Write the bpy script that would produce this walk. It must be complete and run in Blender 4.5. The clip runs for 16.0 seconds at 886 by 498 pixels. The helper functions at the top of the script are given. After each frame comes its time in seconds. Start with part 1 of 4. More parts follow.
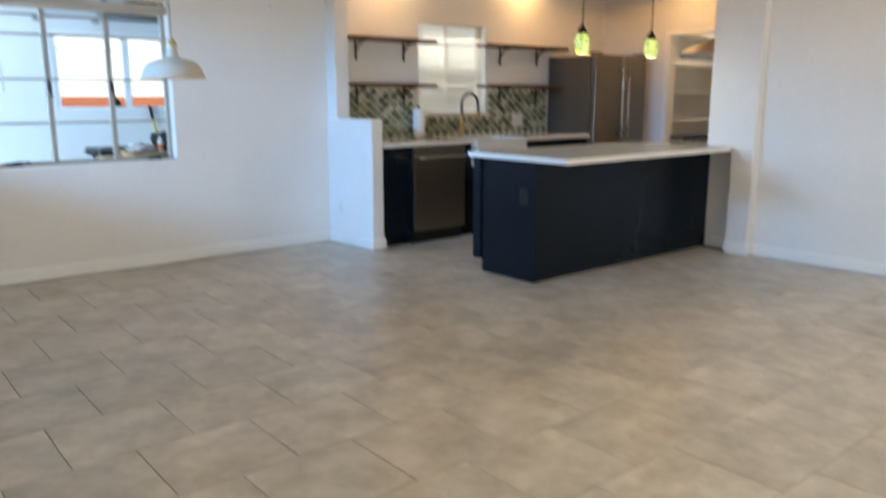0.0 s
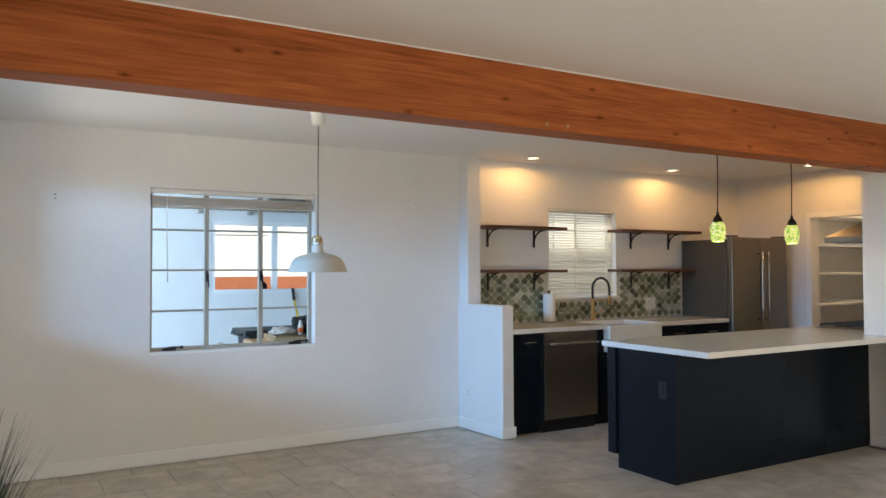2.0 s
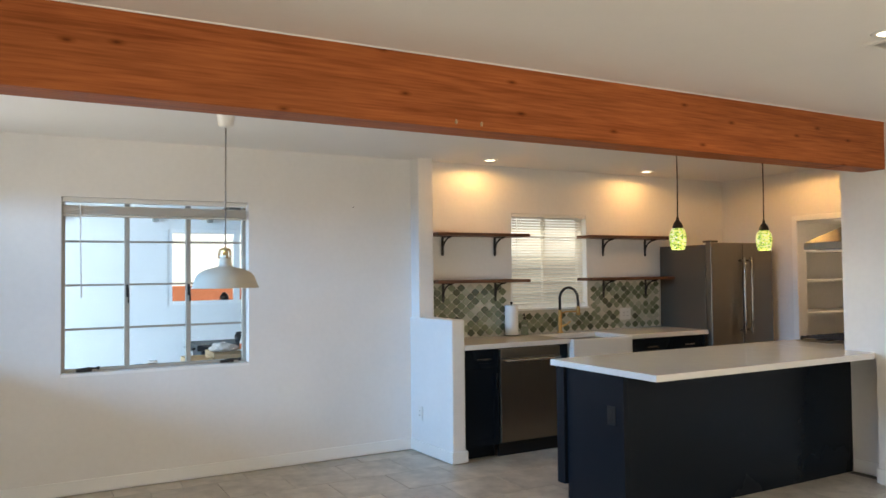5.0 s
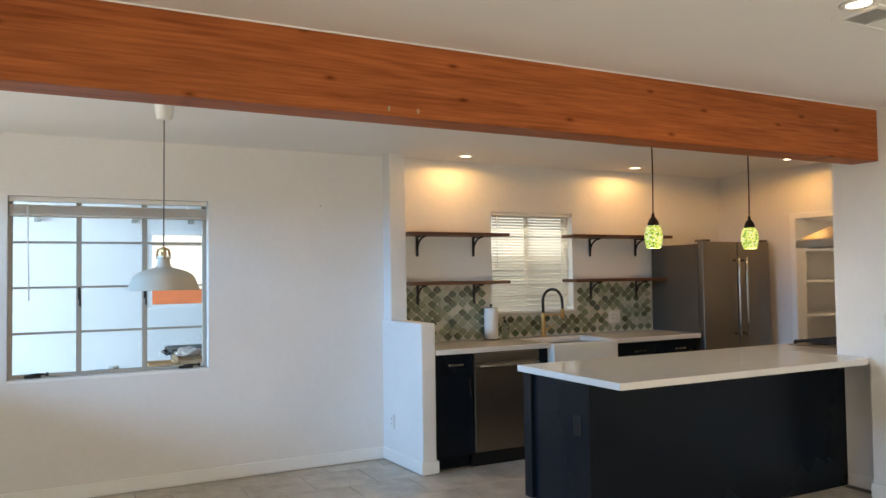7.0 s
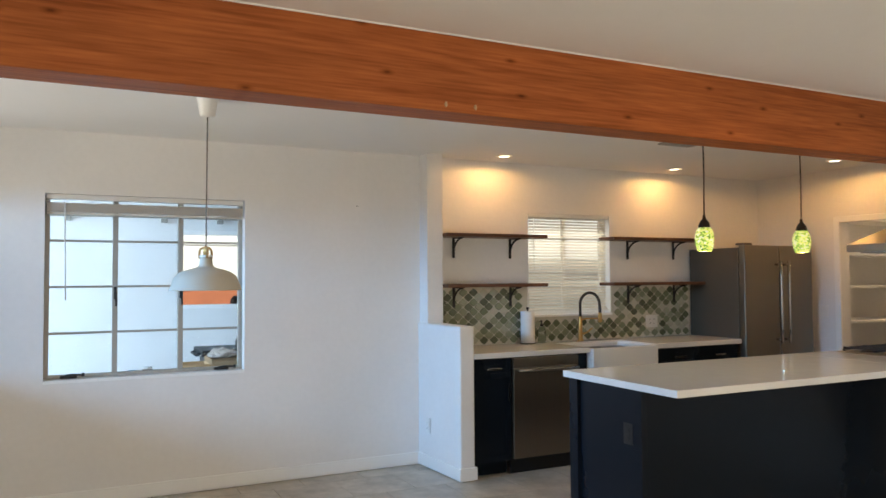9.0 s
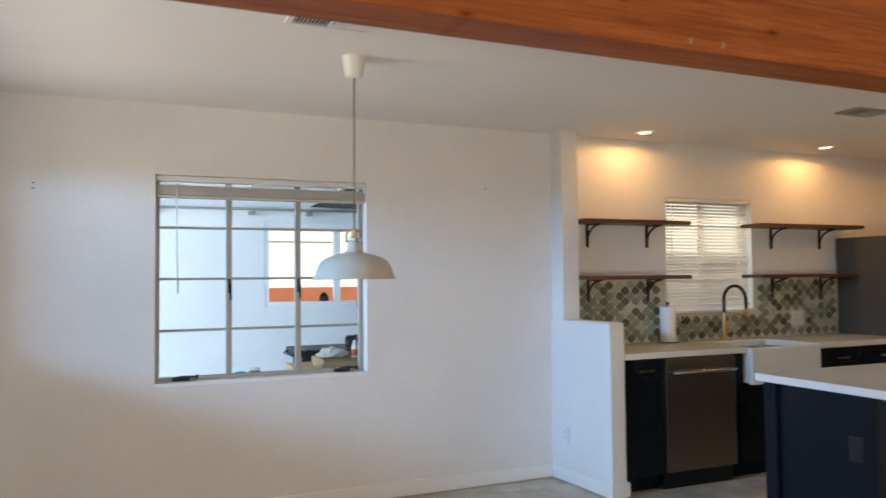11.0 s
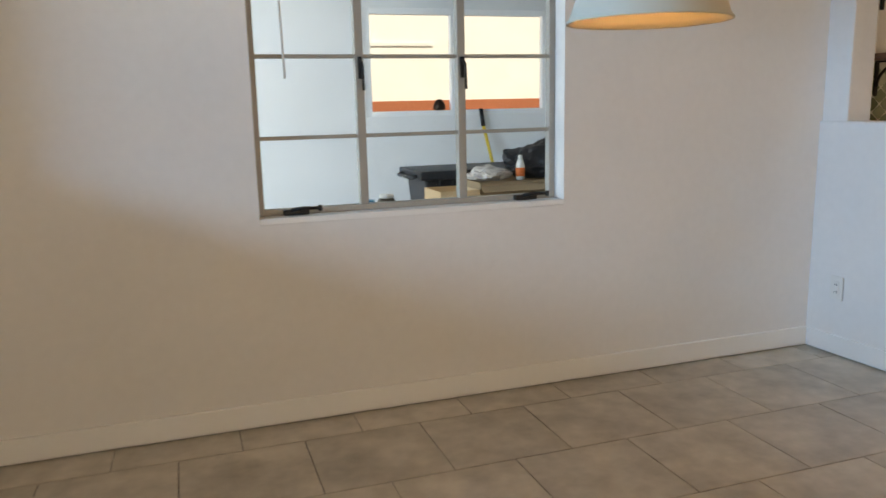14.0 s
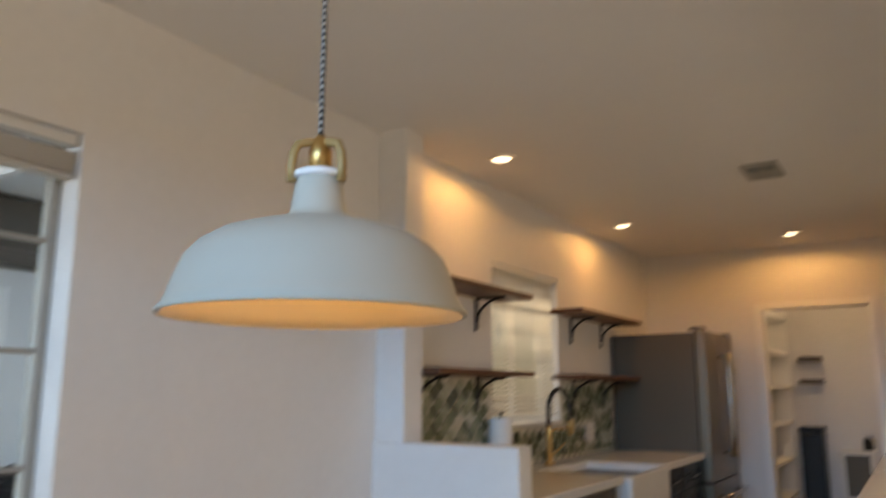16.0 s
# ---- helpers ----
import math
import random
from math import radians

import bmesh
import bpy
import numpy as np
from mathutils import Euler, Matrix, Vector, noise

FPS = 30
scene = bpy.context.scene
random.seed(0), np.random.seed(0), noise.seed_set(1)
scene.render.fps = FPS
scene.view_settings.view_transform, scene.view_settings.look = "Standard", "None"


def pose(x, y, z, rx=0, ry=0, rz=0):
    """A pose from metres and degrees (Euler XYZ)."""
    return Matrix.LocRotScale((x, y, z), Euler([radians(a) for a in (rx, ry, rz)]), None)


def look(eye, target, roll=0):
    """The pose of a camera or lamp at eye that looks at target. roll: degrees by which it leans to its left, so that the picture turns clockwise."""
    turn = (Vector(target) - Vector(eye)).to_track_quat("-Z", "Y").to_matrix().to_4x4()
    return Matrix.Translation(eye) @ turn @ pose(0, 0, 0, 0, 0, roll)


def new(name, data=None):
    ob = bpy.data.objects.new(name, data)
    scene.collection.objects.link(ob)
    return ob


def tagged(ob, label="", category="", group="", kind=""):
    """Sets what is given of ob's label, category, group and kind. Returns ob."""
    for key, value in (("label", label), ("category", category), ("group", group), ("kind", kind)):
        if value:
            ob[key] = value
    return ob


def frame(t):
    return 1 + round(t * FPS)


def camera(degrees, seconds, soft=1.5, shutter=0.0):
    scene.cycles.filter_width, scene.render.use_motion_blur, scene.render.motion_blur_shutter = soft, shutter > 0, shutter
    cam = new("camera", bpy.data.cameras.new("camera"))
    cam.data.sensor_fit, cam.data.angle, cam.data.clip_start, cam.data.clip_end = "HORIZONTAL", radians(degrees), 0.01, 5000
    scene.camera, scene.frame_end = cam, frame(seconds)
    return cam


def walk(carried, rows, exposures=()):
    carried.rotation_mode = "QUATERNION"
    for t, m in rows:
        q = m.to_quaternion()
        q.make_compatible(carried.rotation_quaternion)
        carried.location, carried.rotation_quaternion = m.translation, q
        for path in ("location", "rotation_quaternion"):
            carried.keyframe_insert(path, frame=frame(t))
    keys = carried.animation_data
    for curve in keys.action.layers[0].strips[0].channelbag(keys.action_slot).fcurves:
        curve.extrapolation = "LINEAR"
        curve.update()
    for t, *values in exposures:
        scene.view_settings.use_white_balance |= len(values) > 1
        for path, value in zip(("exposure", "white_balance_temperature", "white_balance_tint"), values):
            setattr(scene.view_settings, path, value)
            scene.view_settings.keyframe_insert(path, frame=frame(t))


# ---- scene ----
cam = camera(60.7, 16.0, shutter=0.5)
PATH = [
    (0, (0.137, -0.09, 1.314), (1.388, 1.419, 0.918), 0.0),
    (0.5, (0.11, -0.054, 1.328), (1.264, 1.576, 1.234), -0.1),
    (1, (0.122, -0.039, 1.37), (1.205, 1.643, 1.401), -0.2),
    (1.5, (0.123, -0.041, 1.41), (1.162, 1.668, 1.457), -0.2),
    (2, (0.13, -0.033, 1.435), (1.136, 1.695, 1.488), -0.2),
    (2.5, (0.151, -0.047, 1.473), (1.137, 1.692, 1.527), -0.3),
    (3, (0.193, -0.003, 1.505), (1.174, 1.739, 1.559), -0.3),
    (3.5, (0.268, 0.101, 1.515), (1.244, 1.846, 1.57), -0.4),
    (4, (0.414, 0.117, 1.498), (1.383, 1.866, 1.55), -0.5),
    (4.5, (0.643, 0.079, 1.499), (1.612, 1.827, 1.557), -0.6),
    (7, (1.327, 0.154, 1.477), (2.247, 1.928, 1.547), -0.8),
    (7.5, (1.371, 0.13, 1.491), (2.27, 1.915, 1.564), -0.9),
    (8, (1.377, 0.15, 1.48), (2.273, 1.936, 1.555), -0.9),
    (8.2, (1.35, 0.16, 1.478), (2.245, 1.947, 1.554), -0.6),
    (10.3, (1.066, 0.87, 1.459), (1.923, 2.676, 1.539), -0.7),
    (10.5, (1.037, 0.951, 1.453), (1.87, 2.767, 1.532), -0.7),
    (11, (0.865, 1.182, 1.412), (1.657, 3.016, 1.493), -0.6),
    (11.5, (0.763, 1.413, 1.316), (1.455, 3.288, 1.391), -0.6),
    (12, (0.755, 1.718, 1.282), (1.359, 3.624, 1.265), -0.5),
    (12.5, (0.725, 1.996, 1.229), (1.28, 3.904, 1.006), -0.8),
    (13, (0.702, 2.306, 1.255), (1.253, 4.199, 0.917), -1.0),
    (13.5, (0.787, 2.647, 1.24), (1.354, 4.53, 0.875), -1.1),
    (14, (0.815, 2.977, 1.236), (1.446, 4.837, 0.863), -1.3),
    (14.5, (0.871, 3.283, 1.275), (1.719, 5.057, 0.91), -1.3),
    (15, (0.937, 3.571, 1.299), (2.109, 5.169, 1.031), -0.9),
    (15.3, (1.018, 3.751, 1.303), (2.361, 5.229, 1.198), -0.4),
    (15.5, (1.07, 3.795, 1.318), (2.51, 5.183, 1.354), -0.4),
    (16, (1.155, 3.929, 1.325), (2.822, 4.97, 1.696), 0.0),
]
EXPOSURES = [(0.0, 0.17, 6000, 3), (0.7, 0.05, 6150, 4), (2.5, -0.07, 6350, 4), (4.0, 0.03, 6500, 4), (8.0, -0.01, 6550, 4), (11.0, -0.09, 6700, 7), (11.5, -0.19, 6800, 7), (12.5, -0.27, 7150, 10), (13.5, -0.29, 7600, 10), (14.5, -0.47, 8700, 9), (15.5, -0.61, 8900, 12), (16.0, -0.49, 7800, 11)]
walk(cam, [(t, look(eye, target, roll)) for t, eye, target, roll in PATH], EXPOSURES)

# ---- world and large lights ----
world = bpy.data.worlds.new("world")
scene.world = world
world.use_nodes = True
wn = world.node_tree.nodes
sky = wn.new("ShaderNodeTexSky")
sky.sky_type, sky.sun_disc = "NISHITA", False
sky.sun_elevation, sky.sun_rotation = radians(37.5), radians(163)
world.node_tree.links.new(sky.outputs[0], wn["Background"].inputs[0])
wn["Background"].inputs[1].default_value = 0.10


def lamp(name, kind, energy, colour, m, **extra):
    data = bpy.data.lights.new(name, kind)
    data.energy, data.color = energy, colour
    if "size" in extra:
        data.size = extra["size"]
    if "size_y" in extra:
        data.shape, data.size_y = "RECTANGLE", extra["size_y"]
    if "radius" in extra:
        data.shadow_soft_size = extra["radius"]
    if "angle" in extra:
        data.angle = radians(extra["angle"])
    if "spot" in extra:
        data.spot_size, data.spot_blend = radians(extra["spot"]), extra["blend"]
    ob = new(name, data)
    ob.matrix_world = m
    return ob


SUN_WAY = Vector((-0.15, 0.78, -0.61))
lamp("sun", "SUN", 5.0, (1.0, 0.95, 0.87), look((0, 0, 10), Vector((0, 0, 10)) + SUN_WAY), angle=0.5)
# area lamps as sky: under west porch roof, back porch's open end, sink window
lamp("west_porch_sky", "AREA", 561, (0.28, 0.56, 1.0), look((-3.6, 4.3, 2.35), (0, 4.6, 1.65)), size=4.0, size_y=0.6)
# added fill for light off the ground, reaches the ceiling through the west window
lamp("west_bounce_fill", "AREA", 217.8, (1.0, 0.93, 0.84), look((-3.0, 4.4, 0.10), (0, 4.5, 1.75)), size=3.2, size_y=1.6)
# unseen fill just inside the south opening, aimed up to brighten the ceiling
lamp("south_bounce_fill", "AREA", 165, (1.0, 0.88, 0.74), look((2.55, -2.80, 0.25), (2.55, -2.5, 1.65)), size=3.6, size_y=1.4)
lamp("back_porch_sky", "AREA", 99, (0.76, 0.88, 1.0), look((-2.2, 7.6, 1.2), (1.5, 8.6, 1.1)), size=2.6, size_y=2.0)
lamp("sink_window_sky", "AREA", 10.56, (1.0, 0.94, 0.84), look((5.21, 6.60, 2.40), (5.21, 5.9, 1.45)), size=1.2, size_y=0.5)

# ---- materials ----


def material(name, colour, rough=0.5, metal=0.0, var=0.08, scale=6.0, fine=60.0, bump=0.1, stretch=(1, 1, 1), colour2=None, ior=None, spec=None, per=0.0, coat=0.0):
    """A surface with variation at two scales, fine relief, and an optional shift from object to object."""
    m = bpy.data.materials.new(name)
    m.use_nodes = True
    n, l = m.node_tree.nodes, m.node_tree.links
    b = n["Principled BSDF"]
    b.inputs["Roughness"].default_value, b.inputs["Metallic"].default_value = rough, metal
    if spec is not None:
        b.inputs["Specular IOR Level"].default_value = spec
    if coat:
        b.inputs["Coat Weight"].default_value, b.inputs["Coat Roughness"].default_value = coat, 0.15
    tc, mp = n.new("ShaderNodeTexCoord"), n.new("ShaderNodeMapping")
    mp.inputs["Scale"].default_value = stretch
    l.new(tc.outputs["Object"], mp.inputs[0])
    big, small = n.new("ShaderNodeTexNoise"), n.new("ShaderNodeTexNoise")
    big.inputs["Scale"].default_value, big.inputs["Detail"].default_value = scale, 5
    small.inputs["Scale"].default_value, small.inputs["Detail"].default_value = fine, 3
    l.new(mp.outputs[0], big.inputs[0]), l.new(mp.outputs[0], small.inputs[0])
    ramp = n.new("ShaderNodeValToRGB")
    c = Vector(colour)
    c2 = Vector(colour2) if colour2 else c * (1 + var)
    c1 = c if colour2 else c * (1 - var)
    ramp.color_ramp.elements[0].position, ramp.color_ramp.elements[1].position = 0.3, 0.7
    ramp.color_ramp.elements[0].color, ramp.color_ramp.elements[1].color = (*c1, 1), (*c2, 1)
    mix = n.new("ShaderNodeMath")
    mix.operation = "MULTIPLY_ADD"
    mix.inputs[1].default_value = 0.3
    l.new(small.outputs[0], mix.inputs[0])
    half = n.new("ShaderNodeMath")
    half.operation = "MULTIPLY"
    half.inputs[1].default_value = 0.7
    l.new(big.outputs[0], half.inputs[0]), l.new(half.outputs[0], mix.inputs[2])
    l.new(mix.outputs[0], ramp.inputs[0])
    out = ramp.outputs[0]
    if per:
        info, hsv = n.new("ShaderNodeObjectInfo"), n.new("ShaderNodeHueSaturation")
        r = n.new("ShaderNodeMapRange")
        r.inputs["To Min"].default_value, r.inputs["To Max"].default_value = 1 - per, 1 + per
        l.new(info.outputs["Random"], r.inputs[0]), l.new(r.outputs[0], hsv.inputs["Value"]), l.new(out, hsv.inputs["Color"])
        out = hsv.outputs[0]
        away = n.new("ShaderNodeMath")
        away.operation = "MULTIPLY"
        away.inputs[1].default_value = 60.0
        l.new(info.outputs["Random"], away.inputs[0]), l.new(away.outputs[0], mp.inputs["Location"])
    l.new(out, b.inputs["Base Color"])
    rr = n.new("ShaderNodeMapRange")
    rr.inputs["To Min"].default_value, rr.inputs["To Max"].default_value = max(0.02, rough - 0.06), min(1, rough + 0.08)
    l.new(big.outputs[0], rr.inputs[0]), l.new(rr.outputs[0], b.inputs["Roughness"])
    if bump:
        bp = n.new("ShaderNodeBump")
        bp.inputs["Strength"].default_value, bp.inputs["Distance"].default_value = bump, 0.004
        l.new(mix.outputs[0], bp.inputs["Height"]), l.new(bp.outputs[0], b.inputs["Normal"])
    return m


def glass(name, colour=(1, 1, 1), rough=0.0, ior=1.45, alpha=None):
    m = bpy.data.materials.new(name)
    m.use_nodes = True
    b = m.node_tree.nodes["Principled BSDF"]
    b.inputs["Base Color"].default_value = (*colour, 1)
    b.inputs["Transmission Weight"].default_value, b.inputs["Roughness"].default_value, b.inputs["IOR"].default_value = 1.0, rough, ior
    return m


def glow(name, colour, strength):
    m = bpy.data.materials.new(name)
    m.use_nodes = True
    b = m.node_tree.nodes["Principled BSDF"]
    b.inputs["Base Color"].default_value = (*colour, 1)
    b.inputs["Emission Color"].default_value, b.inputs["Emission Strength"].default_value = (*colour, 1), strength
    return m


PAINT = material("wall_paint", (0.80, 0.79, 0.78), 0.55, var=0.045, scale=1.6, fine=26, bump=0.3)
CEIL = material("ceiling_paint", (0.84, 0.825, 0.805), 0.7, var=0.02, scale=1.5, fine=25, bump=0.3)
TRIM = material("trim_paint", (0.87, 0.87, 0.86), 0.35, var=0.02, scale=3, fine=50, bump=0.08)
GROUT = material("grout", (0.20, 0.185, 0.165), 0.85, var=0.15, scale=12, fine=150, bump=0.2)
TILE = material("floor_tile", (0.37, 0.33, 0.27), 0.34, var=0.12, scale=5.0, fine=17, bump=0.05, colour2=(0.68, 0.62, 0.53), per=0.07)
QUARTZ = material("quartz", (0.80, 0.79, 0.77), 0.03, var=0.02, scale=9, fine=120, bump=0.01)
NAVY = material("navy_paint", (0.0068, 0.0103, 0.016), 0.26, var=0.05, scale=0.6, fine=25, bump=0.02, spec=0.16)
STEEL = material("stainless_steel", (0.24, 0.208, 0.165), 0.34, 0.92, var=0.05, scale=2, fine=40, bump=0.03, stretch=(60, 60, 1))
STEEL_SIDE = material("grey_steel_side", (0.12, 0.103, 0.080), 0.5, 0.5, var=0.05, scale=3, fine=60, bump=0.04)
CHROME = material("bright_metal", (0.40, 0.38, 0.35), 0.22, 1.0, var=0.03, scale=5, fine=80, bump=0.0)
BLACK = material("black_metal", (0.014, 0.013, 0.013), 0.42, 0.3, var=0.2, scale=8, fine=90, bump=0.08)
LEATHER = material("tan_strap", (0.40, 0.255, 0.10), 0.5, 0.15, var=0.15, scale=14, fine=120, bump=0.1)
BRASS = material("brass", (0.58, 0.37, 0.14), 0.36, 1.0, var=0.06, scale=8, fine=90, bump=0.02)
CERAMIC = material("white_ceramic", (0.84, 0.84, 0.83), 0.10, var=0.01, scale=4, fine=60, bump=0.0)
PLASTIC = material("white_plastic", (0.80, 0.79, 0.76), 0.4, var=0.02, scale=6, fine=80, bump=0.02)
SLAT = material("blind_slat", (0.80, 0.77, 0.72), 0.45, var=0.03, scale=4, fine=60, bump=0.02)
st = SLAT.node_tree
tr, ms = st.nodes.new("ShaderNodeBsdfTranslucent"), st.nodes.new("ShaderNodeMixShader")
tr.inputs[0].default_value = (0.85, 0.78, 0.66, 1)
ms.inputs[0].default_value = 0.4
st.links.new(st.nodes["Principled BSDF"].outputs[0], ms.inputs[1]), st.links.new(tr.outputs[0], ms.inputs[2])
st.links.new(ms.outputs[0], st.nodes["Material Output"].inputs[0])
SASH = material("window_steel", (0.36, 0.345, 0.31), 0.45, 0.1, var=0.08, scale=6, fine=60, bump=0.08)
LAMPWHITE = material("lamp_enamel", (0.51, 0.485, 0.415), 0.5, var=0.02, scale=3, fine=60, bump=0.02)
PORCH = material("porch_paint", (0.80, 0.805, 0.80), 0.7, var=0.04, scale=2, fine=25, bump=0.3)
GLASS = glass("window_glass", (0.97, 0.99, 0.98), 0.0, 1.05)


def wood(name, dark, light, rough, ring=7.0, knots=True, along=0, wave=0.35, spec=0.5, fine=120.0):
    """Timber with long grain along one axis, pores and a few knots."""
    m = bpy.data.materials.new(name)
    m.use_nodes = True
    n, l = m.node_tree.nodes, m.node_tree.links
    b = n["Principled BSDF"]
    b.inputs["Roughness"].default_value, b.inputs["Specular IOR Level"].default_value = rough, spec
    tc, mp = n.new("ShaderNodeTexCoord"), n.new("ShaderNodeMapping")
    st = [1.0, 1.0, 1.0]
    st[along] = 0.045
    mp.inputs["Scale"].default_value = st
    l.new(tc.outputs["Object"], mp.inputs[0])
    warp = n.new("ShaderNodeTexNoise")
    warp.inputs["Scale"].default_value, warp.inputs["Detail"].default_value, warp.inputs["Distortion"].default_value = ring, 4, 1.2
    l.new(mp.outputs[0], warp.inputs[0])
    mul = n.new("ShaderNodeMath")
    mul.operation, mul.inputs[1].default_value = "MULTIPLY", 16.0
    sn = n.new("ShaderNodeMath")
    sn.operation = "SINE"
    l.new(warp.outputs[0], mul.inputs[0]), l.new(mul.outputs[0], sn.inputs[0])
    grain = n.new("ShaderNodeTexNoise")
    grain.inputs["Scale"].default_value, grain.inputs["Detail"].default_value = fine, 7
    l.new(mp.outputs[0], grain.inputs[0])
    add = n.new("ShaderNodeMath")
    add.operation, add.inputs[1].default_value = "MULTIPLY_ADD", 0.16 * wave / 0.35
    l.new(sn.outputs[0], add.inputs[0]), l.new(grain.outputs[0], add.inputs[2])
    ramp = n.new("ShaderNodeValToRGB")
    ramp.color_ramp.elements[0].position, ramp.color_ramp.elements[1].position = 0.25, 0.85
    ramp.color_ramp.elements[0].color, ramp.color_ramp.elements[1].color = (*dark, 1), (*light, 1)
    l.new(add.outputs[0], ramp.inputs[0])
    out = ramp.outputs[0]
    if knots:
        sx, cx2, mul2 = n.new("ShaderNodeSeparateXYZ"), n.new("ShaderNodeCombineXYZ"), n.new("ShaderNodeMath")
        mul2.operation, mul2.inputs[1].default_value = "MULTIPLY", 0.40
        l.new(tc.outputs["Object"], sx.inputs[0]), l.new(sx.outputs[along], mul2.inputs[0])
        l.new(mul2.outputs[0], cx2.inputs[0]), l.new(sx.outputs[2], cx2.inputs[1])
        vor = n.new("ShaderNodeTexVoronoi")
        vor.voronoi_dimensions = "2D"
        vor.inputs["Scale"].default_value = 4.6
        l.new(cx2.outputs[0], vor.inputs["Vector"])
        kr = n.new("ShaderNodeValToRGB")
        kr.color_ramp.elements[0].position, kr.color_ramp.elements[1].position = 0.012, 0.075
        kr.color_ramp.elements[0].color, kr.color_ramp.elements[1].color = (0.40, 0.34, 0.30, 1), (1, 1, 1, 1)
        kr.color_ramp.elements.new(0.035).color = (0.72, 0.66, 0.62, 1)
        l.new(vor.outputs["Distance"], kr.inputs[0])
        mx = n.new("ShaderNodeMix")
        mx.data_type, mx.blend_type = "RGBA", "MULTIPLY"
        mx.inputs["Factor"].default_value = 1.0
        l.new(out, mx.inputs["A"]), l.new(kr.outputs[0], mx.inputs["B"])
        out = mx.outputs["Result"]
    # broad drift of tone from one stretch of the timber to the next
    tm, tn, tr2 = n.new("ShaderNodeMapping"), n.new("ShaderNodeTexNoise"), n.new("ShaderNodeMapRange")
    ts = [2.2, 2.2, 4.5]
    ts[along] = 0.9
    tm.inputs["Scale"].default_value = ts
    tn.inputs["Scale"].default_value, tn.inputs["Detail"].default_value = 1.6, 4
    tr2.inputs["From Min"].default_value, tr2.inputs["From Max"].default_value = 0.3, 0.7
    tr2.inputs["To Min"].default_value, tr2.inputs["To Max"].default_value = 0.86, 1.10
    tone = n.new("ShaderNodeHueSaturation")
    l.new(tc.outputs["Object"], tm.inputs[0]), l.new(tm.outputs[0], tn.inputs[0]), l.new(tn.outputs[0], tr2.inputs[0])
    l.new(tr2.outputs[0], tone.inputs["Value"]), l.new(out, tone.inputs["Color"])
    out = tone.outputs[0]
    l.new(out, b.inputs["Base Color"])
    bp = n.new("ShaderNodeBump")
    bp.inputs["Strength"].default_value, bp.inputs["Distance"].default_value = 0.25, 0.003
    l.new(add.outputs[0], bp.inputs["Height"]), l.new(bp.outputs[0], b.inputs["Normal"])
    return m


BEAM = wood("stained_fir", (0.215, 0.056, 0.017), (0.47, 0.148, 0.045), 0.45, ring=6.0, wave=0.26, spec=0.1, fine=80.0)
WALNUT = wood("walnut_shelf", (0.055, 0.020, 0.009), (0.17, 0.066, 0.028), 0.4, ring=8, knots=False)
CARD = material("cardboard", (0.42, 0.29, 0.17), 0.85, var=0.08, scale=5, fine=60, bump=0.1)

# ---- mesh helpers ----


def bm_box(x0, x1, y0, y1, z0, z1, bevel=0.0, bm=None):
    bm = bm or bmesh.new()
    made = bmesh.ops.create_cube(bm, size=1.0)["verts"]
    bmesh.ops.transform(bm, verts=made, matrix=Matrix.Translation(((x0 + x1) / 2, (y0 + y1) / 2, (z0 + z1) / 2)) @ Matrix.Diagonal((x1 - x0, y1 - y0, z1 - z0, 1)))
    if bevel:
        edges = list({e for v in made for e in v.link_edges})
        bmesh.ops.bevel(bm, geom=edges, offset=bevel, segments=2, profile=0.6, affect="EDGES")
    return bm


def bm_turn(profile, steps=32, centre=(0, 0, 0), bm=None):
    """A turned body: profile of (radius, height) round a vertical axis."""
    bm = bm or bmesh.new()
    rings = []
    for r, z in profile:
        rings.append([bm.verts.new((centre[0] + r * math.cos(2 * math.pi * i / steps), centre[1] + r * math.sin(2 * math.pi * i / steps), centre[2] + z)) for i in range(steps)])
    for a, b in zip(rings, rings[1:]):
        for i in range(steps):
            f = bm.faces.new((a[i], a[(i + 1) % steps], b[(i + 1) % steps], b[i]))
            f.smooth = True
    if profile[0][0] > 1e-4 and profile[0] != profile[-1]:
        bm.faces.new(rings[0][::-1])
        bm.faces.new(rings[-1])
    return bm


def bm_tube(points, r, steps=10, bm=None, caps=True):
    """A round bar along a line of points."""
    bm = bm or bmesh.new()
    pts = [Vector(p) for p in points]
    rings = []
    side = None
    for i, p in enumerate(pts):
        way = (pts[min(i + 1, len(pts) - 1)] - pts[max(i - 1, 0)]).normalized()
        if side is None:
            side = way.orthogonal().normalized()
        side = (side - way * side.dot(way)).normalized()
        up = way.cross(side)
        rad = r[i] if isinstance(r, (list, tuple)) else r
        rings.append([bm.verts.new(p + rad * (math.cos(2 * math.pi * k / steps) * side + math.sin(2 * math.pi * k / steps) * up)) for k in range(steps)])
    for a, b in zip(rings, rings[1:]):
        for k in range(steps):
            f = bm.faces.new((a[k], a[(k + 1) % steps], b[(k + 1) % steps], b[k]))
            f.smooth = True
    if caps:
        bm.faces.new(rings[0][::-1]), bm.faces.new(rings[-1])
    return bm


def bm_prism(outline, y0, y1, bm=None):
    """An (x, z) outline drawn out along y."""
    bm = bm or bmesh.new()
    a = [bm.verts.new((x, y0, z)) for x, z in outline]
    b = [bm.verts.new((x, y1, z)) for x, z in outline]
    bm.faces.new(a), bm.faces.new(b[::-1])
    for i in range(len(a)):
        j = (i + 1) % len(a)
        bm.faces.new((a[i], b[i], b[j], a[j]))
    return bm


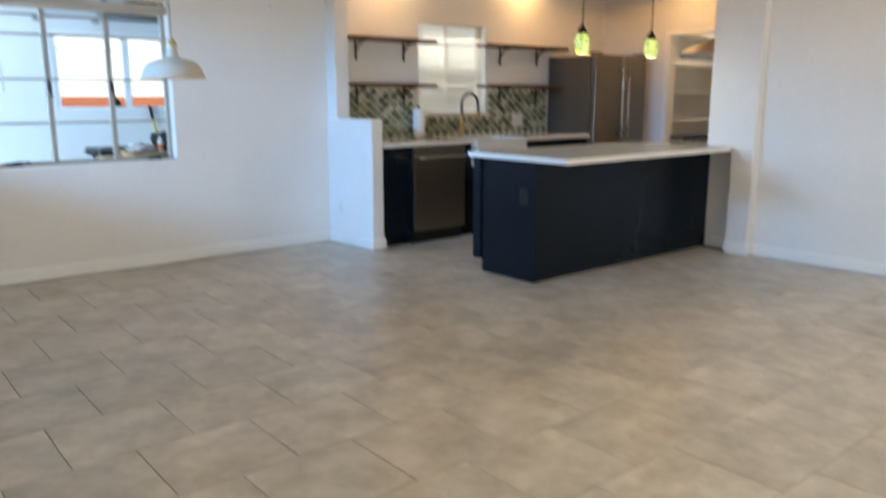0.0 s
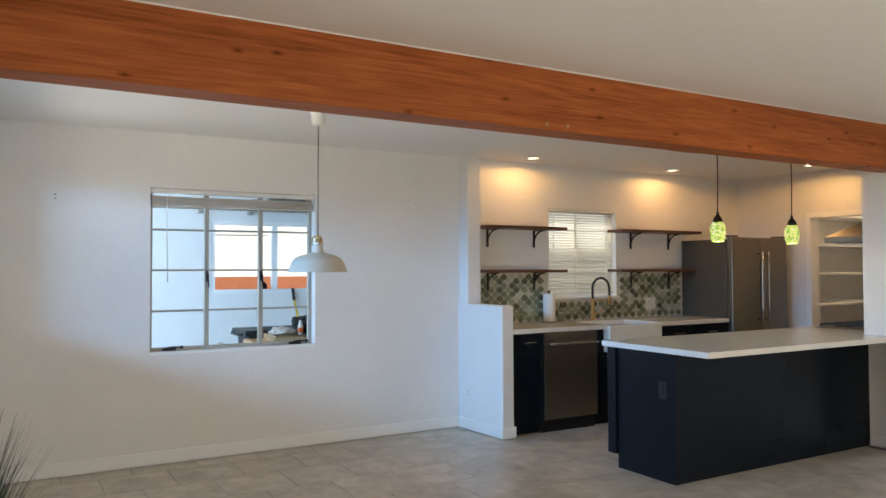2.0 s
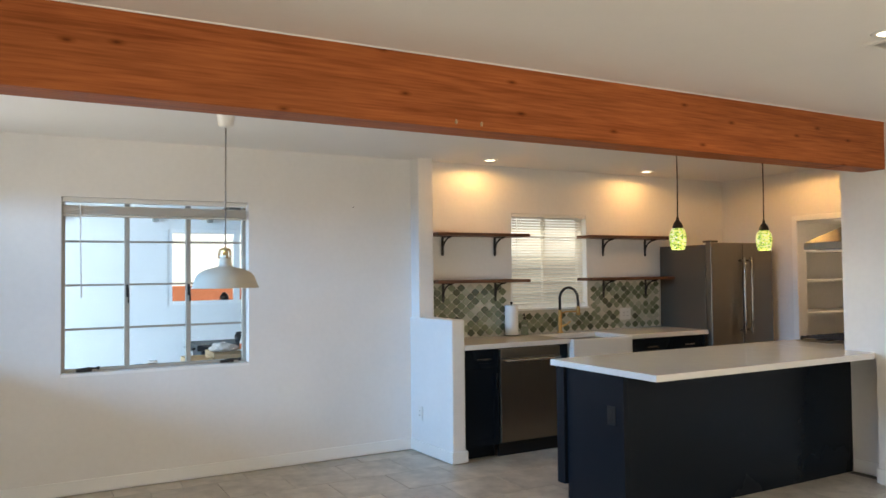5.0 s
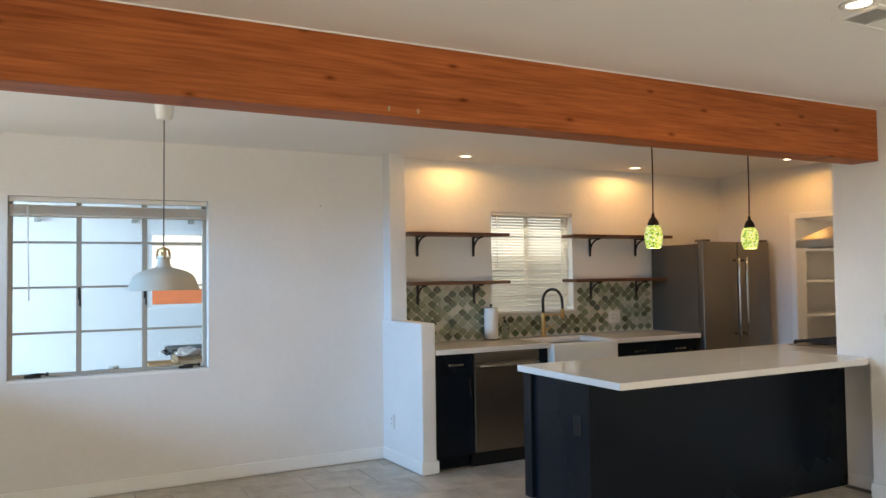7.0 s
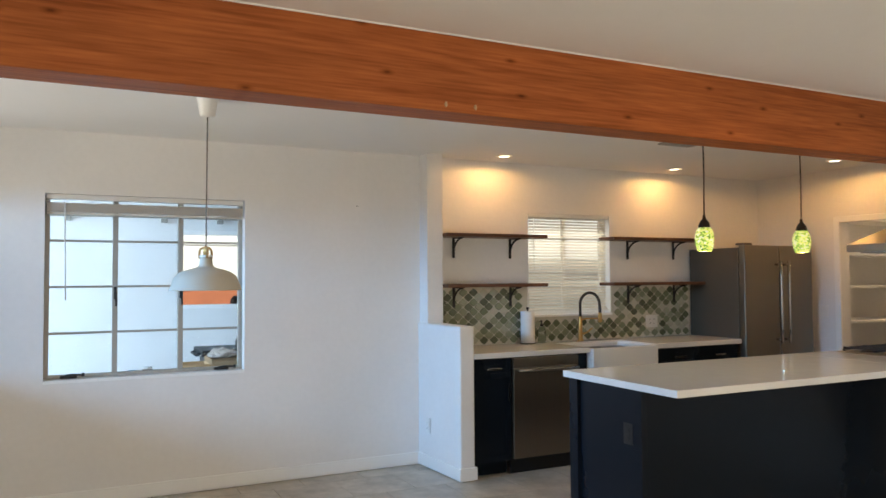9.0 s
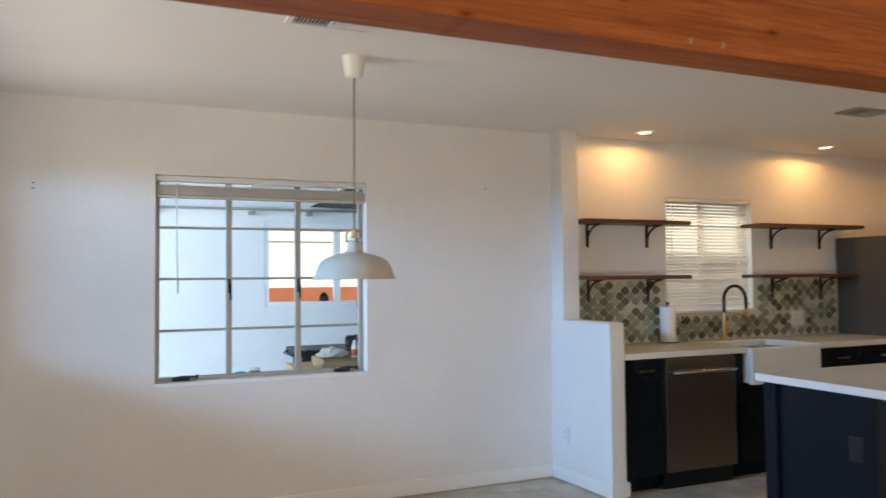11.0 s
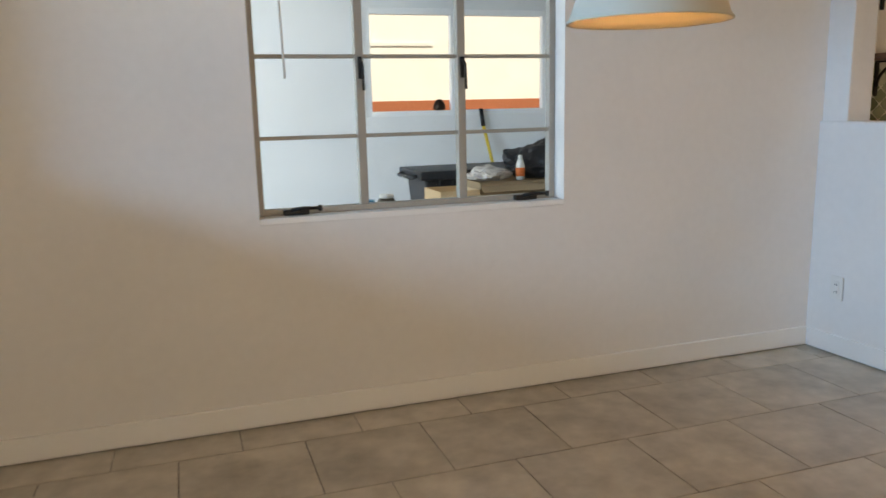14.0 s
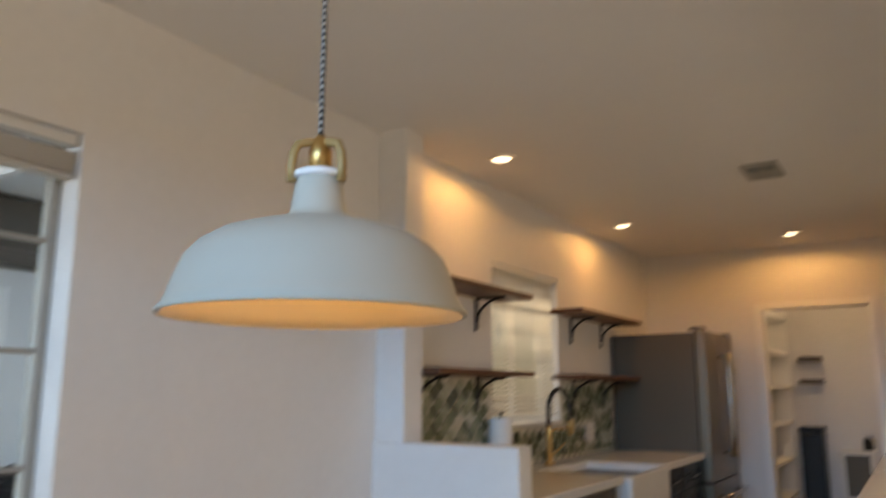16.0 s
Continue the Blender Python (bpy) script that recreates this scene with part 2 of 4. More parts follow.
def mesh_of(name, bm, mat):
    bmesh.ops.recalc_face_normals(bm, faces=bm.faces[:])
    me = bpy.data.meshes.new(name)
    bm.to_mesh(me)
    bm.free()
    me.materials.append(mat)
    return me


def part(name, bm, mat, parent=None, label=""):
    ob = new(name, mesh_of(name, bm, mat))
    if parent is not None:
        ob.parent = parent
        ob.matrix_parent_inverse = Matrix.Translation(-parent.location)
    return tagged(ob, label)


def thing(name, at, label, category, group=""):
    ob = new(name)
    ob.location = at
    ob.empty_display_size = 0.1
    return tagged(ob, label, category, group)


def structure(name, bm, mat, label, category="wall"):
    return tagged(part(name, bm, mat), label, category, kind="structure")


def wall_with_holes(name, axis, at, thick, a0, a1, z0, z1, holes, mat, label):
    """A wall along x ('y' axis fixed) or along y ('x' axis fixed) with rectangular openings right through it."""
    bm = bmesh.new()
    cuts_a = sorted({a0, a1, *[h[0] for h in holes], *[h[1] for h in holes]})
    cuts_z = sorted({z0, z1, *[h[2] for h in holes], *[h[3] for h in holes]})
    grid = {}

    def vert(a, z, side):
        key = (a, z, side)
        if key not in grid:
            d = at + (thick if side else 0)
            grid[key] = bm.verts.new((a, d, z) if axis == "y" else (d, a, z))
        return grid[key]
    solid = {}
    for i in range(len(cuts_a) - 1):
        for k in range(len(cuts_z) - 1):
            ca, cz = (cuts_a[i] + cuts_a[i + 1]) / 2, (cuts_z[k] + cuts_z[k + 1]) / 2
            solid[i, k] = not any(h[0] < ca < h[1] and h[2] < cz < h[3] for h in holes)
    for (i, k), s in solid.items():
        if not s:
            continue
        A, B, C, D = cuts_a[i], cuts_a[i + 1], cuts_z[k], cuts_z[k + 1]
        for side in (0, 1):
            bm.faces.new([vert(a, z, side) for a, z in ((A, C), (B, C), (B, D), (A, D))])
        for (di, dk), e in (((-1, 0), ((A, C), (A, D))), ((1, 0), ((B, C), (B, D))), ((0, -1), ((A, C), (B, C))), ((0, 1), ((A, D), (B, D)))):
            if not solid.get((i + di, k + dk), False):
                (p, q), (r, s2) = e
                bm.faces.new((vert(p, q, 0), vert(r, s2, 0), vert(r, s2, 1), vert(p, q, 1)))
    return structure(name, bm, mat, label)


# ---- large structure ----
NORTH, WEST, EAST, SOUTH, PANTRY = 5.88, -0.18, 6.13, -3.0, 7.58
LIVING_TOP, KITCHEN_TOP = 2.503, 2.462
NW = (1.072, 2.355, 0.804, 2.046)      # dining window
SW = (4.778, 5.658, 1.15, 2.034)      # sink window
wall_with_holes("wall_north", "y", NORTH, 0.16, -0.34, 7.74, 0, 2.6, [NW, SW], PAINT, "white painted plaster wall with two window openings")
wall_with_holes("wall_west", "x", WEST - 0.16, 0.16, SOUTH, NORTH, 0, 2.6, [(3.6, 5.42, 1.20, 2.08)], PAINT, "white painted plaster wall with a wide window opening")
# the unseen south opening is made up, wide so more sun bounces inside
wall_with_holes("wall_south", "y", SOUTH - 0.16, 0.16, -0.34, 6.33, 0, 2.6, [(0.5, 4.6, 0.03, 2.1)], PAINT, "unseen white painted plaster wall with a wide opening made to let sun in")
structure("wall_east", bm_box(EAST, EAST + 0.16, SOUTH, 3.06, 0, 2.6), PAINT, "white painted plaster wall of the living room")
pb = bm_box(6.03, 6.60, 3.06, 3.25, 0, 0.866)
bm_box(6.03, 6.33, 3.06, 3.48, 0.866, 2.6, 0, pb)
structure("wall_pillar", pb, PAINT, "white plastered pillar that carries the wooden beam")
structure("wall_pilaster", bm_box(WEST - 0.002, 0.11, 3.08, 3.38, 0, 2.172, 0.006), PAINT, "white plastered pilaster that carries the wooden beam")
structure("wall_knee", bm_box(6.20, 6.60, 3.252, 3.548, 0, 0.866), PAINT, "white painted low wall under the peninsula top")
structure("wall_kitchen_south", bm_box(6.332, 7.74, 3.33, 3.478, 0, 2.6), PAINT, "white painted plaster wall behind the cooktop")
wall_with_holes("wall_pantry", "x", PANTRY, 0.12, 3.479, NORTH, 0, 2.6, [(4.22, 4.955, 0, 1.965)], PAINT, "white painted plaster wall with a doorway")
structure("ceiling_living", bm_box(-0.34, 6.33, SOUTH - 0.16, 3.22, LIVING_TOP, 2.66), CEIL, "off-white plastered ceiling", "ceiling")
structure("ceiling_kitchen", bm_box(-0.34, 10.9, 3.225, 6.04, KITCHEN_TOP, 2.66), CEIL, "off-white plastered ceiling", "ceiling")
# full-height stub and half-height wall, slightly out of square
structure("wall_stub", bm_box(3.745, 3.885, 5.735, NORTH + 0.002, 1.10, KITCHEN_TOP + 0.01, 0.008), PAINT, "white plastered wall stub with softened corners")
hb = bm_box(3.730, 3.884, 5.228, NORTH + 0.004, 0, 1.122, 0.012)
for v in hb.verts:
    if v.co.x < 3.80:
        v.co.x += 0.036 * (NORTH - v.co.y) / 0.64
structure("wall_half", hb, PAINT, "white plastered half-height wall with softened corners")
floor = structure("floor", bm_box(-0.34, 10.9, SOUTH - 0.16, 6.04, -0.12, -0.005), GROUT, "mottled beige-grey square tiles laid in half bond", "floor")

# beam
bb = bm_box(WEST, 6.032, 3.150, 3.330, 2.176, LIVING_TOP + 0.004, 0.006)
for v in bb.verts:
    if v.co.z < 2.3:
        v.co.z -= 0.006 * max(0, v.co.x - 3.0) / 3.0
beam = structure("beam", bb, BEAM, "red-brown stained wooden ceiling beam with knots", "beam")
for x in (2.625, 2.765):
    pg = bm_turn([(0.0062, 0.0), (0.0062, 0.004), (0.004, 0.0055), (0.0005, 0.006)], 14)
    bmesh.ops.transform(pg, verts=pg.verts[:], matrix=Matrix.Translation((x, 3.1505, 2.203)) @ Matrix.Rotation(radians(90), 4, "X") @ Matrix.Diagonal((1, 2.0, 1, 1)))
    part("peg", pg, CARD, beam, "pale wooden peg end")
tagged(part("trim", bm_box(0.11, 6.029, 3.141, 3.1495, LIVING_TOP - 0.005, LIVING_TOP + 0.001, 0.002), TRIM), "white caulk bead where the beam meets the ceiling", "trim", kind="structure")


def baseboard(x0, x1, y0, y1, h=0.10):
    bm = bm_box(x0, x1, y0, y1, 0.010, h, 0.004)
    tagged(part("baseboard", bm, TRIM), "white painted baseboard", "baseboard", kind="structure")


baseboard(WEST, 3.745, NORTH - 0.014, NORTH + 0.001)
baseboard(WEST - 0.001, WEST + 0.014, SOUTH, NORTH - 0.015)
baseboard(EAST - 0.014, EAST + 0.001, SOUTH, 3.045)
baseboard(6.016, 6.031, 3.046, 3.262, 0.11)
baseboard(6.031, 6.13, 3.046, 3.061, 0.11)
baseboard(6.186, 6.201, 3.262, 3.538, 0.10)
hbb = bm_box(3.717, 3.897, 5.213, NORTH - 0.015, 0.010, 0.10, 0.004)
for v in hbb.verts:
    if v.co.x < 3.80:
        v.co.x += 0.036 * (NORTH - v.co.y) / 0.64
tagged(part("baseboard", hbb, TRIM), "white painted baseboard round the half wall", "baseboard", kind="structure")

# ---- windows ----


def steel_window(hole, y):
    """A steel casement window of three lights and four rows, set back in its opening."""
    x0, x1, z0, z1 = hole
    win = tagged(new("window_1"), "grey steel casement window with small panes and crank handles", "window", kind="structure")
    win.location = (x0, y, z0)
    yf, yb = y + 0.085, y + 0.125
    part("sill", bm_box(x0 + 0.0005, x1 - 0.0005, y + 0.0012, y + 0.150, z0 + 0.0003, z0 + 0.022, 0.002), TRIM, win, "white painted sill")
    fr = bm_box(x0, x0 + 0.028, yf, yb, z0 + 0.022, z1, 0.003)
    bm_box(x1 - 0.028, x1, yf, yb, z0 + 0.022, z1, 0.003, fr)
    bm_box(x0 + 0.028, x1 - 0.028, yf, yb, z1 - 0.028, z1, 0.003, fr)
    bm_box(x0 + 0.028, x1 - 0.028, yf, yb, z0 + 0.022, z0 + 0.046, 0.003, fr)
    part("window_frame", fr, SASH, win)
    xs = [x0 + 0.028, 1.500, 1.926, x1 - 0.028]
    zs = [z0 + 0.046, 1.124, 1.4325, 1.741, z1 - 0.028]
    for x in xs[1:3]:
        part("mullion", bm_box(x - 0.017, x + 0.017, yf, yb, zs[0], zs[-1], 0.003), SASH, win)
    for i in range(3):
        a = xs[i] + (0.017 if i else 0)
        b = xs[i + 1] - (0.017 if i < 2 else 0)
        for z in zs[1:4]:
            part("glazing_bar", bm_box(a, b, yf + 0.006, yb - 0.006, z - 0.0075, z + 0.0075, 0.002), SASH, win)
        for k in range(4):
            p = part("pane", bm_box(a, b, yf + 0.018, yf + 0.021, zs[k] + (0.0075 if k else 0), zs[k + 1] - (0.0075 if k < 3 else 0)), GLASS, win)
            p.visible_shadow = False
    for x in xs[1:3]:
        lv = bm_box(x - 0.008, x + 0.008, yf - 0.014, yf, 1.345, 1.43, 0.003)
        bm_tube([(x, yf - 0.012, 1.42), (x + 0.004, yf - 0.034, 1.40), (x + 0.006, yf - 0.036, 1.30)], 0.006, 8, lv)
        part("latch", lv, BLACK, win, "dark bronze latch handle")
    for x in (1.22, 2.205):
        cr = bm_box(x - 0.05, x + 0.05, yf - 0.030, yf, z0 + 0.023, z0 + 0.045, 0.005)
        bm_tube([(x - 0.02, yf - 0.035, z0 + 0.043), (x + 0.02, yf - 0.05, z0 + 0.052), (x + 0.085, yf - 0.05, z0 + 0.048)], [0.009, 0.007, 0.006], 8, cr)
        bm_turn([(0.009, 0), (0.009, 0.022)], 10, (x + 0.088, yf - 0.05, z0 + 0.038), cr)
        part("crank", cr, BLACK, win, "dark bronze crank")
    # raised blind
    bl = thing("window_blind", (x0, y + 0.03, z1), "white slatted blind drawn up into a stack under its headrail", "blind")
    part("headrail", bm_box(x0 + 0.006, x1 - 0.006, y + 0.022, y + 0.070, z1 - 0.034, z1 - 0.002, 0.004), PLASTIC, bl)
    for i in range(14):
        dz = z1 - 0.058 - i * 0.0042
        part("slat", bm_box(x0 + 0.010, x1 - 0.010, y + 0.020 + 0.002 * (i % 2), y + 0.068, dz - 0.0016, dz + 0.0016), SLAT, bl)
    part("bottom_rail", bm_box(x0 + 0.010, x1 - 0.010, y + 0.020, y + 0.068, z1 - 0.133, z1 - 0.119, 0.004), SLAT, bl)
    for x in (x0 + 0.15, (x0 + x1) / 2, x1 - 0.15):
        part("ladder_cord", bm_tube([(x, y + 0.018, z1 - 0.03), (x, y + 0.018, z1 - 0.15)], 0.0015, 6), PLASTIC, bl)
    part("tilt_wand", bm_tube([(x0 + 0.118, y + 0.016, z1 - 0.05), (x0 + 0.118, y + 0.010, z1 - 0.30), (x0 + 0.126, y + 0.010, z1 - 0.70)], 0.0042, 8), PLASTIC, bl, "clear grey plastic wand")


def sink_window(hole, y):
    x0, x1, z0, z1 = hole
    win = tagged(new("window_2"), "white framed window above the sink behind a lowered blind", "window", kind="structure")
    win.location = (x0, y, z0)
    fr = bm_box(x0, x0 + 0.035, y + 0.09, y + 0.13, z0, z1, 0.003)
    bm_box(x1 - 0.035, x1, y + 0.09, y + 0.13, z0, z1, 0.003, fr)
    bm_box(x0 + 0.035, x1 - 0.035, y + 0.09, y + 0.13, z1 - 0.035, z1, 0.003, fr)
    bm_box(x0 + 0.035, x1 - 0.035, y + 0.09, y + 0.13, z0, z0 + 0.035, 0.003, fr)
    bm_box((x0 + x1) / 2 - 0.015, (x0 + x1) / 2 + 0.015, y + 0.09, y + 0.13, z0 + 0.035, z1 - 0.035, 0.003, fr)
    part("window_frame", fr, TRIM, win)
    for a, b in ((x0 + 0.035, (x0 + x1) / 2 - 0.015), ((x0 + x1) / 2 + 0.015, x1 - 0.035)):
        p = part("pane", bm_box(a, b, y + 0.108, y + 0.111, z0 + 0.035, z1 - 0.035), GLASS, win)
        p.visible_shadow = False
    part("window_sill", bm_box(x0 - 0.01, x1 + 0.01, y - 0.022, y + 0.09, z0 - 0.018, z0 + 0.002, 0.004), TRIM, win)
    bl = thing("window_blind", (x0, y + 0.03, z1), "white mini blind let down over the sink window", "blind")
    part("headrail", bm_box(x0 + 0.008, x1 - 0.008, y + 0.004, y + 0.032, z1 - 0.030, z1 - 0.002, 0.003), PLASTIC, bl)
    n = 32
    top, low = z1 - 0.040, z0 + 0.055
    sm = bmesh.new()
    for a, dy, dz in ((0, -0.0120, 0.0074), (1, -0.0045, 0.0018), (2, 0.0045, -0.0028), (3, 0.0120, -0.0074)):
        sm.verts.new((0, dy, dz)), sm.verts.new((x1 - x0 - 0.046, dy, dz))
    sm.verts.ensure_lookup_table()
    for a in range(3):
        sm.faces.new([sm.verts[i] for i in (2 * a, 2 * a + 1, 2 * a + 3, 2 * a + 2)])
    bmesh.ops.solidify(sm, geom=sm.faces[:], thickness=0.0008)
    me = mesh_of("slat", sm, SLAT)
    for i in range(n):
        s = new("slat", me)
        s.parent = bl
        s.location = Vector((x0 + 0.012, y + 0.020, top - (top - low) * i / (n - 1))) - bl.location
        s.rotation_euler = (radians(-4 + random.uniform(-0.5, 0.5)), radians(random.uniform(-0.05, 0.05)), 0)
    part("bottom_rail", bm_box(x0 + 0.012, x1 - 0.012, y + 0.010, y + 0.030, z0 + 0.030, z0 + 0.044, 0.003), PLASTIC, bl)
    for x in (x0 + 0.12, x1 - 0.12):
        part("ladder_cord", bm_tube([(x, y + 0.006, z1 - 0.03), (x, y + 0.006, z0 + 0.04)], 0.0011, 6), PLASTIC, bl)
    part("tilt_wand", bm_tube([(x0 + 0.06, y + 0.002, z1 - 0.04), (x0 + 0.06, y - 0.004, z1 - 0.5)], 0.0035, 8), PLASTIC, bl)


steel_window(NW, NORTH)
sink_window(SW, NORTH)

# ---- kitchen ----
FRONT = 5.255


def pull(parent, x, z, y, length=0.12, upright=False):
    """A flat bar pull on two short posts."""
    if upright:
        bm = bm_box(x - 0.006, x + 0.006, y - 0.030, y - 0.022, z - length / 2, z + length / 2, 0.002)
        for d in (-1, 1):
            bm_box(x - 0.004, x + 0.004, y - 0.023, y, z + d * length * 0.4 - 0.004, z + d * length * 0.4 + 0.004, 0, bm)
    else:
        bm = bm_box(x - length / 2, x + length / 2, y - 0.030, y - 0.022, z - 0.007, z + 0.007, 0.002)
        for d in (-1, 1):
            bm_box(x + d * length * 0.4 - 0.004, x + d * length * 0.4 + 0.004, y - 0.023, y, z - 0.004, z + 0.004, 0, bm)
    return part("handle", bm, CHROME, parent, "brushed steel bar pull")


def shaker(name, x0, x1, z0, z1, y, parent):
    """A shaker front that faces -y: a sunk panel with two stiles and two rails on it."""
    front = part(name, bm_box(x0, x1, y - 0.012, y, z0, z1, 0.001), NAVY, parent)
    w = min(0.05, (z1 - z0) * 0.28)
    for piece, a, b, c, d in (("stile", x0, x0 + w, z0, z1), ("stile", x1 - w, x1, z0, z1), ("rail", x0 + w, x1 - w, z1 - w, z1), ("rail", x0 + w, x1 - w, z0, z0 + w)):
        part(piece, bm_box(a, b, y - 0.020, y - 0.0122, c, d, 0.0015), NAVY, front)
    return front


def base_cabinet(x0, x1, fronts, label):
    """A base unit with toe kick; fronts: (kind, x0, x1, z0, z1)."""
    cab = thing("base_cabinet", (x0, FRONT + 0.02, 0), label, "cabinet", "base cabinets along the sink wall")
    bm = bm_box(x0 + 0.001, x1 - 0.001, FRONT + 0.021, NORTH - 0.004, 0.10, 0.876)
    part("body", bm, NAVY, cab)
    part("toe_kick", bm_box(x0 + 0.001, x1 - 0.001, FRONT + 0.08, FRONT + 0.10, 0, 0.0995), NAVY, cab)
    for kind, a, b, c, d in fronts:
        f = shaker("drawer" if kind == "drawer" else "door", a + 0.002, b - 0.002, c + 0.002, d - 0.002, FRONT + 0.0205, cab)
        if kind == "drawer":
            pull(f, (a + b) / 2, (c + d) / 2, FRONT, min(0.13, (b - a) * 0.4))
        elif kind == "door_r":
            pull(f, b - 0.035, d - 0.10, FRONT, 0.13, True)
        else:
            pull(f, a + 0.035, d - 0.10, FRONT, 0.13, True)
    return cab


base_cabinet(3.888, 4.215, [("drawer", 3.90, 4.215, 0.72, 0.872), ("door_r", 3.90, 4.215, 0.105, 0.72)], "narrow navy-black base cabinet beside the dishwasher")
base_cabinet(4.835, 5.64, [("door_r", 4.875, 5.24, 0.105, 0.63), ("door_l", 5.24, 5.61, 0.105, 0.63)], "navy-black cabinet under the farmhouse sink")
base_cabinet(5.64, 6.58, [("drawer", 5.645, 6.11, 0.72, 0.872), ("drawer", 6.11, 6.575, 0.72, 0.872), ("door_r", 5.645, 6.11, 0.105, 0.72), ("door_l", 6.11, 6.575, 0.105, 0.72)], "navy-black base cabinet with two drawers")

# dishwasher
dw = thing("dishwasher", (4.525, FRONT, 0), "stainless steel dishwasher built in under the counter", "dishwasher")
part("body", bm_box(4.222, 4.828, FRONT + 0.03, NORTH - 0.05, 0.10, 0.872), BLACK, dw)
part("door", bm_box(4.226, 4.824, FRONT - 0.015, FRONT + 0.029, 0.115, 0.79, 0.006), STEEL, dw)
part("control_panel", bm_box(4.226, 4.824, FRONT - 0.015, FRONT + 0.029, 0.794, 0.868, 0.005), STEEL, dw)
hn = bm_tube([(4.25, FRONT - 0.05, 0.775), (4.40, FRONT - 0.058, 0.775), (4.65, FRONT - 0.058, 0.775), (4.80, FRONT - 0.05, 0.775)], 0.011, 12)
for x in (4.265, 4.785):
    bm_tube([(x, FRONT - 0.05, 0.775), (x, FRONT - 0.014, 0.775)], 0.008, 10, hn)
part("handle", hn, CHROME, dw, "polished bar handle")
part("kick_plate", bm_box(4.226, 4.824, FRONT + 0.03, FRONT + 0.05, 0.0, 0.098), BLACK, dw)

# worktop with the sink let into its front
SINK = (4.93, 5.60)
wt = bm_box(3.887, SINK[0], FRONT - 0.028, NORTH - 0.004, 0.878, 0.918, 0.003)
bm_box(SINK[1], 6.60, FRONT - 0.028, NORTH - 0.004, 0.878, 0.918, 0.003, wt)
bm_box(SINK[0], SINK[1], 5.70, NORTH - 0.004, 0.878, 0.918, 0.0, wt)
tagged(part("worktop", wt, QUARTZ), "white quartz worktop along the sink wall", "worktop")

sink = thing("farmhouse_sink", (5.265, 5.45, 0.66), "white fireclay apron-front sink set into the worktop", "sink")
sb = bmesh.new()
x0, x1 = SINK[0] + 0.002, SINK[1] - 0.002
bm_box(x0, x1, 5.190, 5.235, 0.655, 0.912, 0.012, sb)
bm_box(x0, x0 + 0.030, 5.236, 5.699, 0.665, 0.912, 0.006, sb)
bm_box(x1 - 0.030, x1, 5.236, 5.699, 0.665, 0.912, 0.006, sb)
bm_box(x0 + 0.03, x1 - 0.03, 5.670, 5.699, 0.665, 0.912, 0.004, sb)
bm_box(x0 + 0.03, x1 - 0.03, 5.236, 5.669, 0.665, 0.69, 0.0, sb)
part("basin", sb, CERAMIC, sink)
part("drain", bm_turn([(0.045, 0), (0.045, 0.004), (0.03, 0.005), (0.0, 0.003)], 20, (5.265, 5.47, 0.69)), CHROME, sink, "steel drain")

# spring-neck tap
tap = thing("kitchen_tap", (5.236, 5.765, 0.918), "brass kitchen tap with a black arched hose", "tap")
part("base", bm_turn([(0.028, 0), (0.028, 0.012), (0.019, 0.02), (0.017, 0.20), (0.014, 0.215)], 20, (5.236, 5.765, 0.918)), BRASS, tap, "brass base")
arc = [(5.236, 5.765, 1.13), (5.236, 5.765, 1.24)]
for i in range(13):
    a = math.pi * (1 - i / 12)
    arc.append((5.318 + 0.082 * math.cos(a), 5.765 - 0.06 * i / 12, 1.25 + 0.09 * math.sin(a)))
arc += [(5.400, 5.70, 1.20), (5.400, 5.70, 1.16)]
part("hose", bm_tube(arc, 0.0125, 12), BLACK, tap, "black ribbed hose")
part("spray_head", bm_turn([(0.012, 0.0), (0.019, 0.01), (0.017, 0.07), (0.013, 0.085)], 16, (5.400, 5.70, 1.08)), BRASS, tap, "brass spray head")
part("holder_arm", bm_tube([(5.236, 5.765, 1.10), (5.30, 5.75, 1.115), (5.386, 5.708, 1.115)], 0.007, 10), BRASS, tap, "brass holder arm")
part("lever", bm_tube([(5.253, 5.755, 0.98), (5.285, 5.735, 0.995), (5.325, 5.715, 1.03)], [0.011, 0.007, 0.006], 10), BRASS, tap, "brass lever")

# fridge
fr = thing("refrigerator", (7.05, 5.5, 0), "stainless steel refrigerator with two doors over a freezer drawer", "refrigerator")
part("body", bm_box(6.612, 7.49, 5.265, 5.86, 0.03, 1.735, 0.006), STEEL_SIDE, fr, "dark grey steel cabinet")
for a, b in ((6.612, 7.048), (7.054, 7.49)):
    part("door", bm_box(a, b, 5.190, 5.262, 0.72, 1.755, 0.012), STEEL, fr)
part("freezer_drawer", bm_box(6.612, 7.49, 5.190, 5.262, 0.07, 0.712, 0.012), STEEL, fr)
for x in (7.000, 7.102):
    h = bm_tube([(x, 5.130, 0.87), (x, 5.126, 1.0), (x, 5.126, 1.48), (x, 5.130, 1.61)], 0.0135, 12)
    for z in (0.90, 1.58):
        bm_tube([(x, 5.13, z), (x, 5.192, z)], 0.010, 10, h)
    part("handle", h, CHROME, fr, "polished tubular handle")
h = bm_tube([(6.72, 5.130, 0.62), (6.9, 5.12, 0.62), (7.2, 5.12, 0.62), (7.38, 5.130, 0.62)], 0.0135, 12)
for x in (6.76, 7.34):
    bm_tube([(x, 5.13, 0.62), (x, 5.192, 0.62)], 0.010, 10, h)
part("handle", h, CHROME, fr, "polished tubular handle")
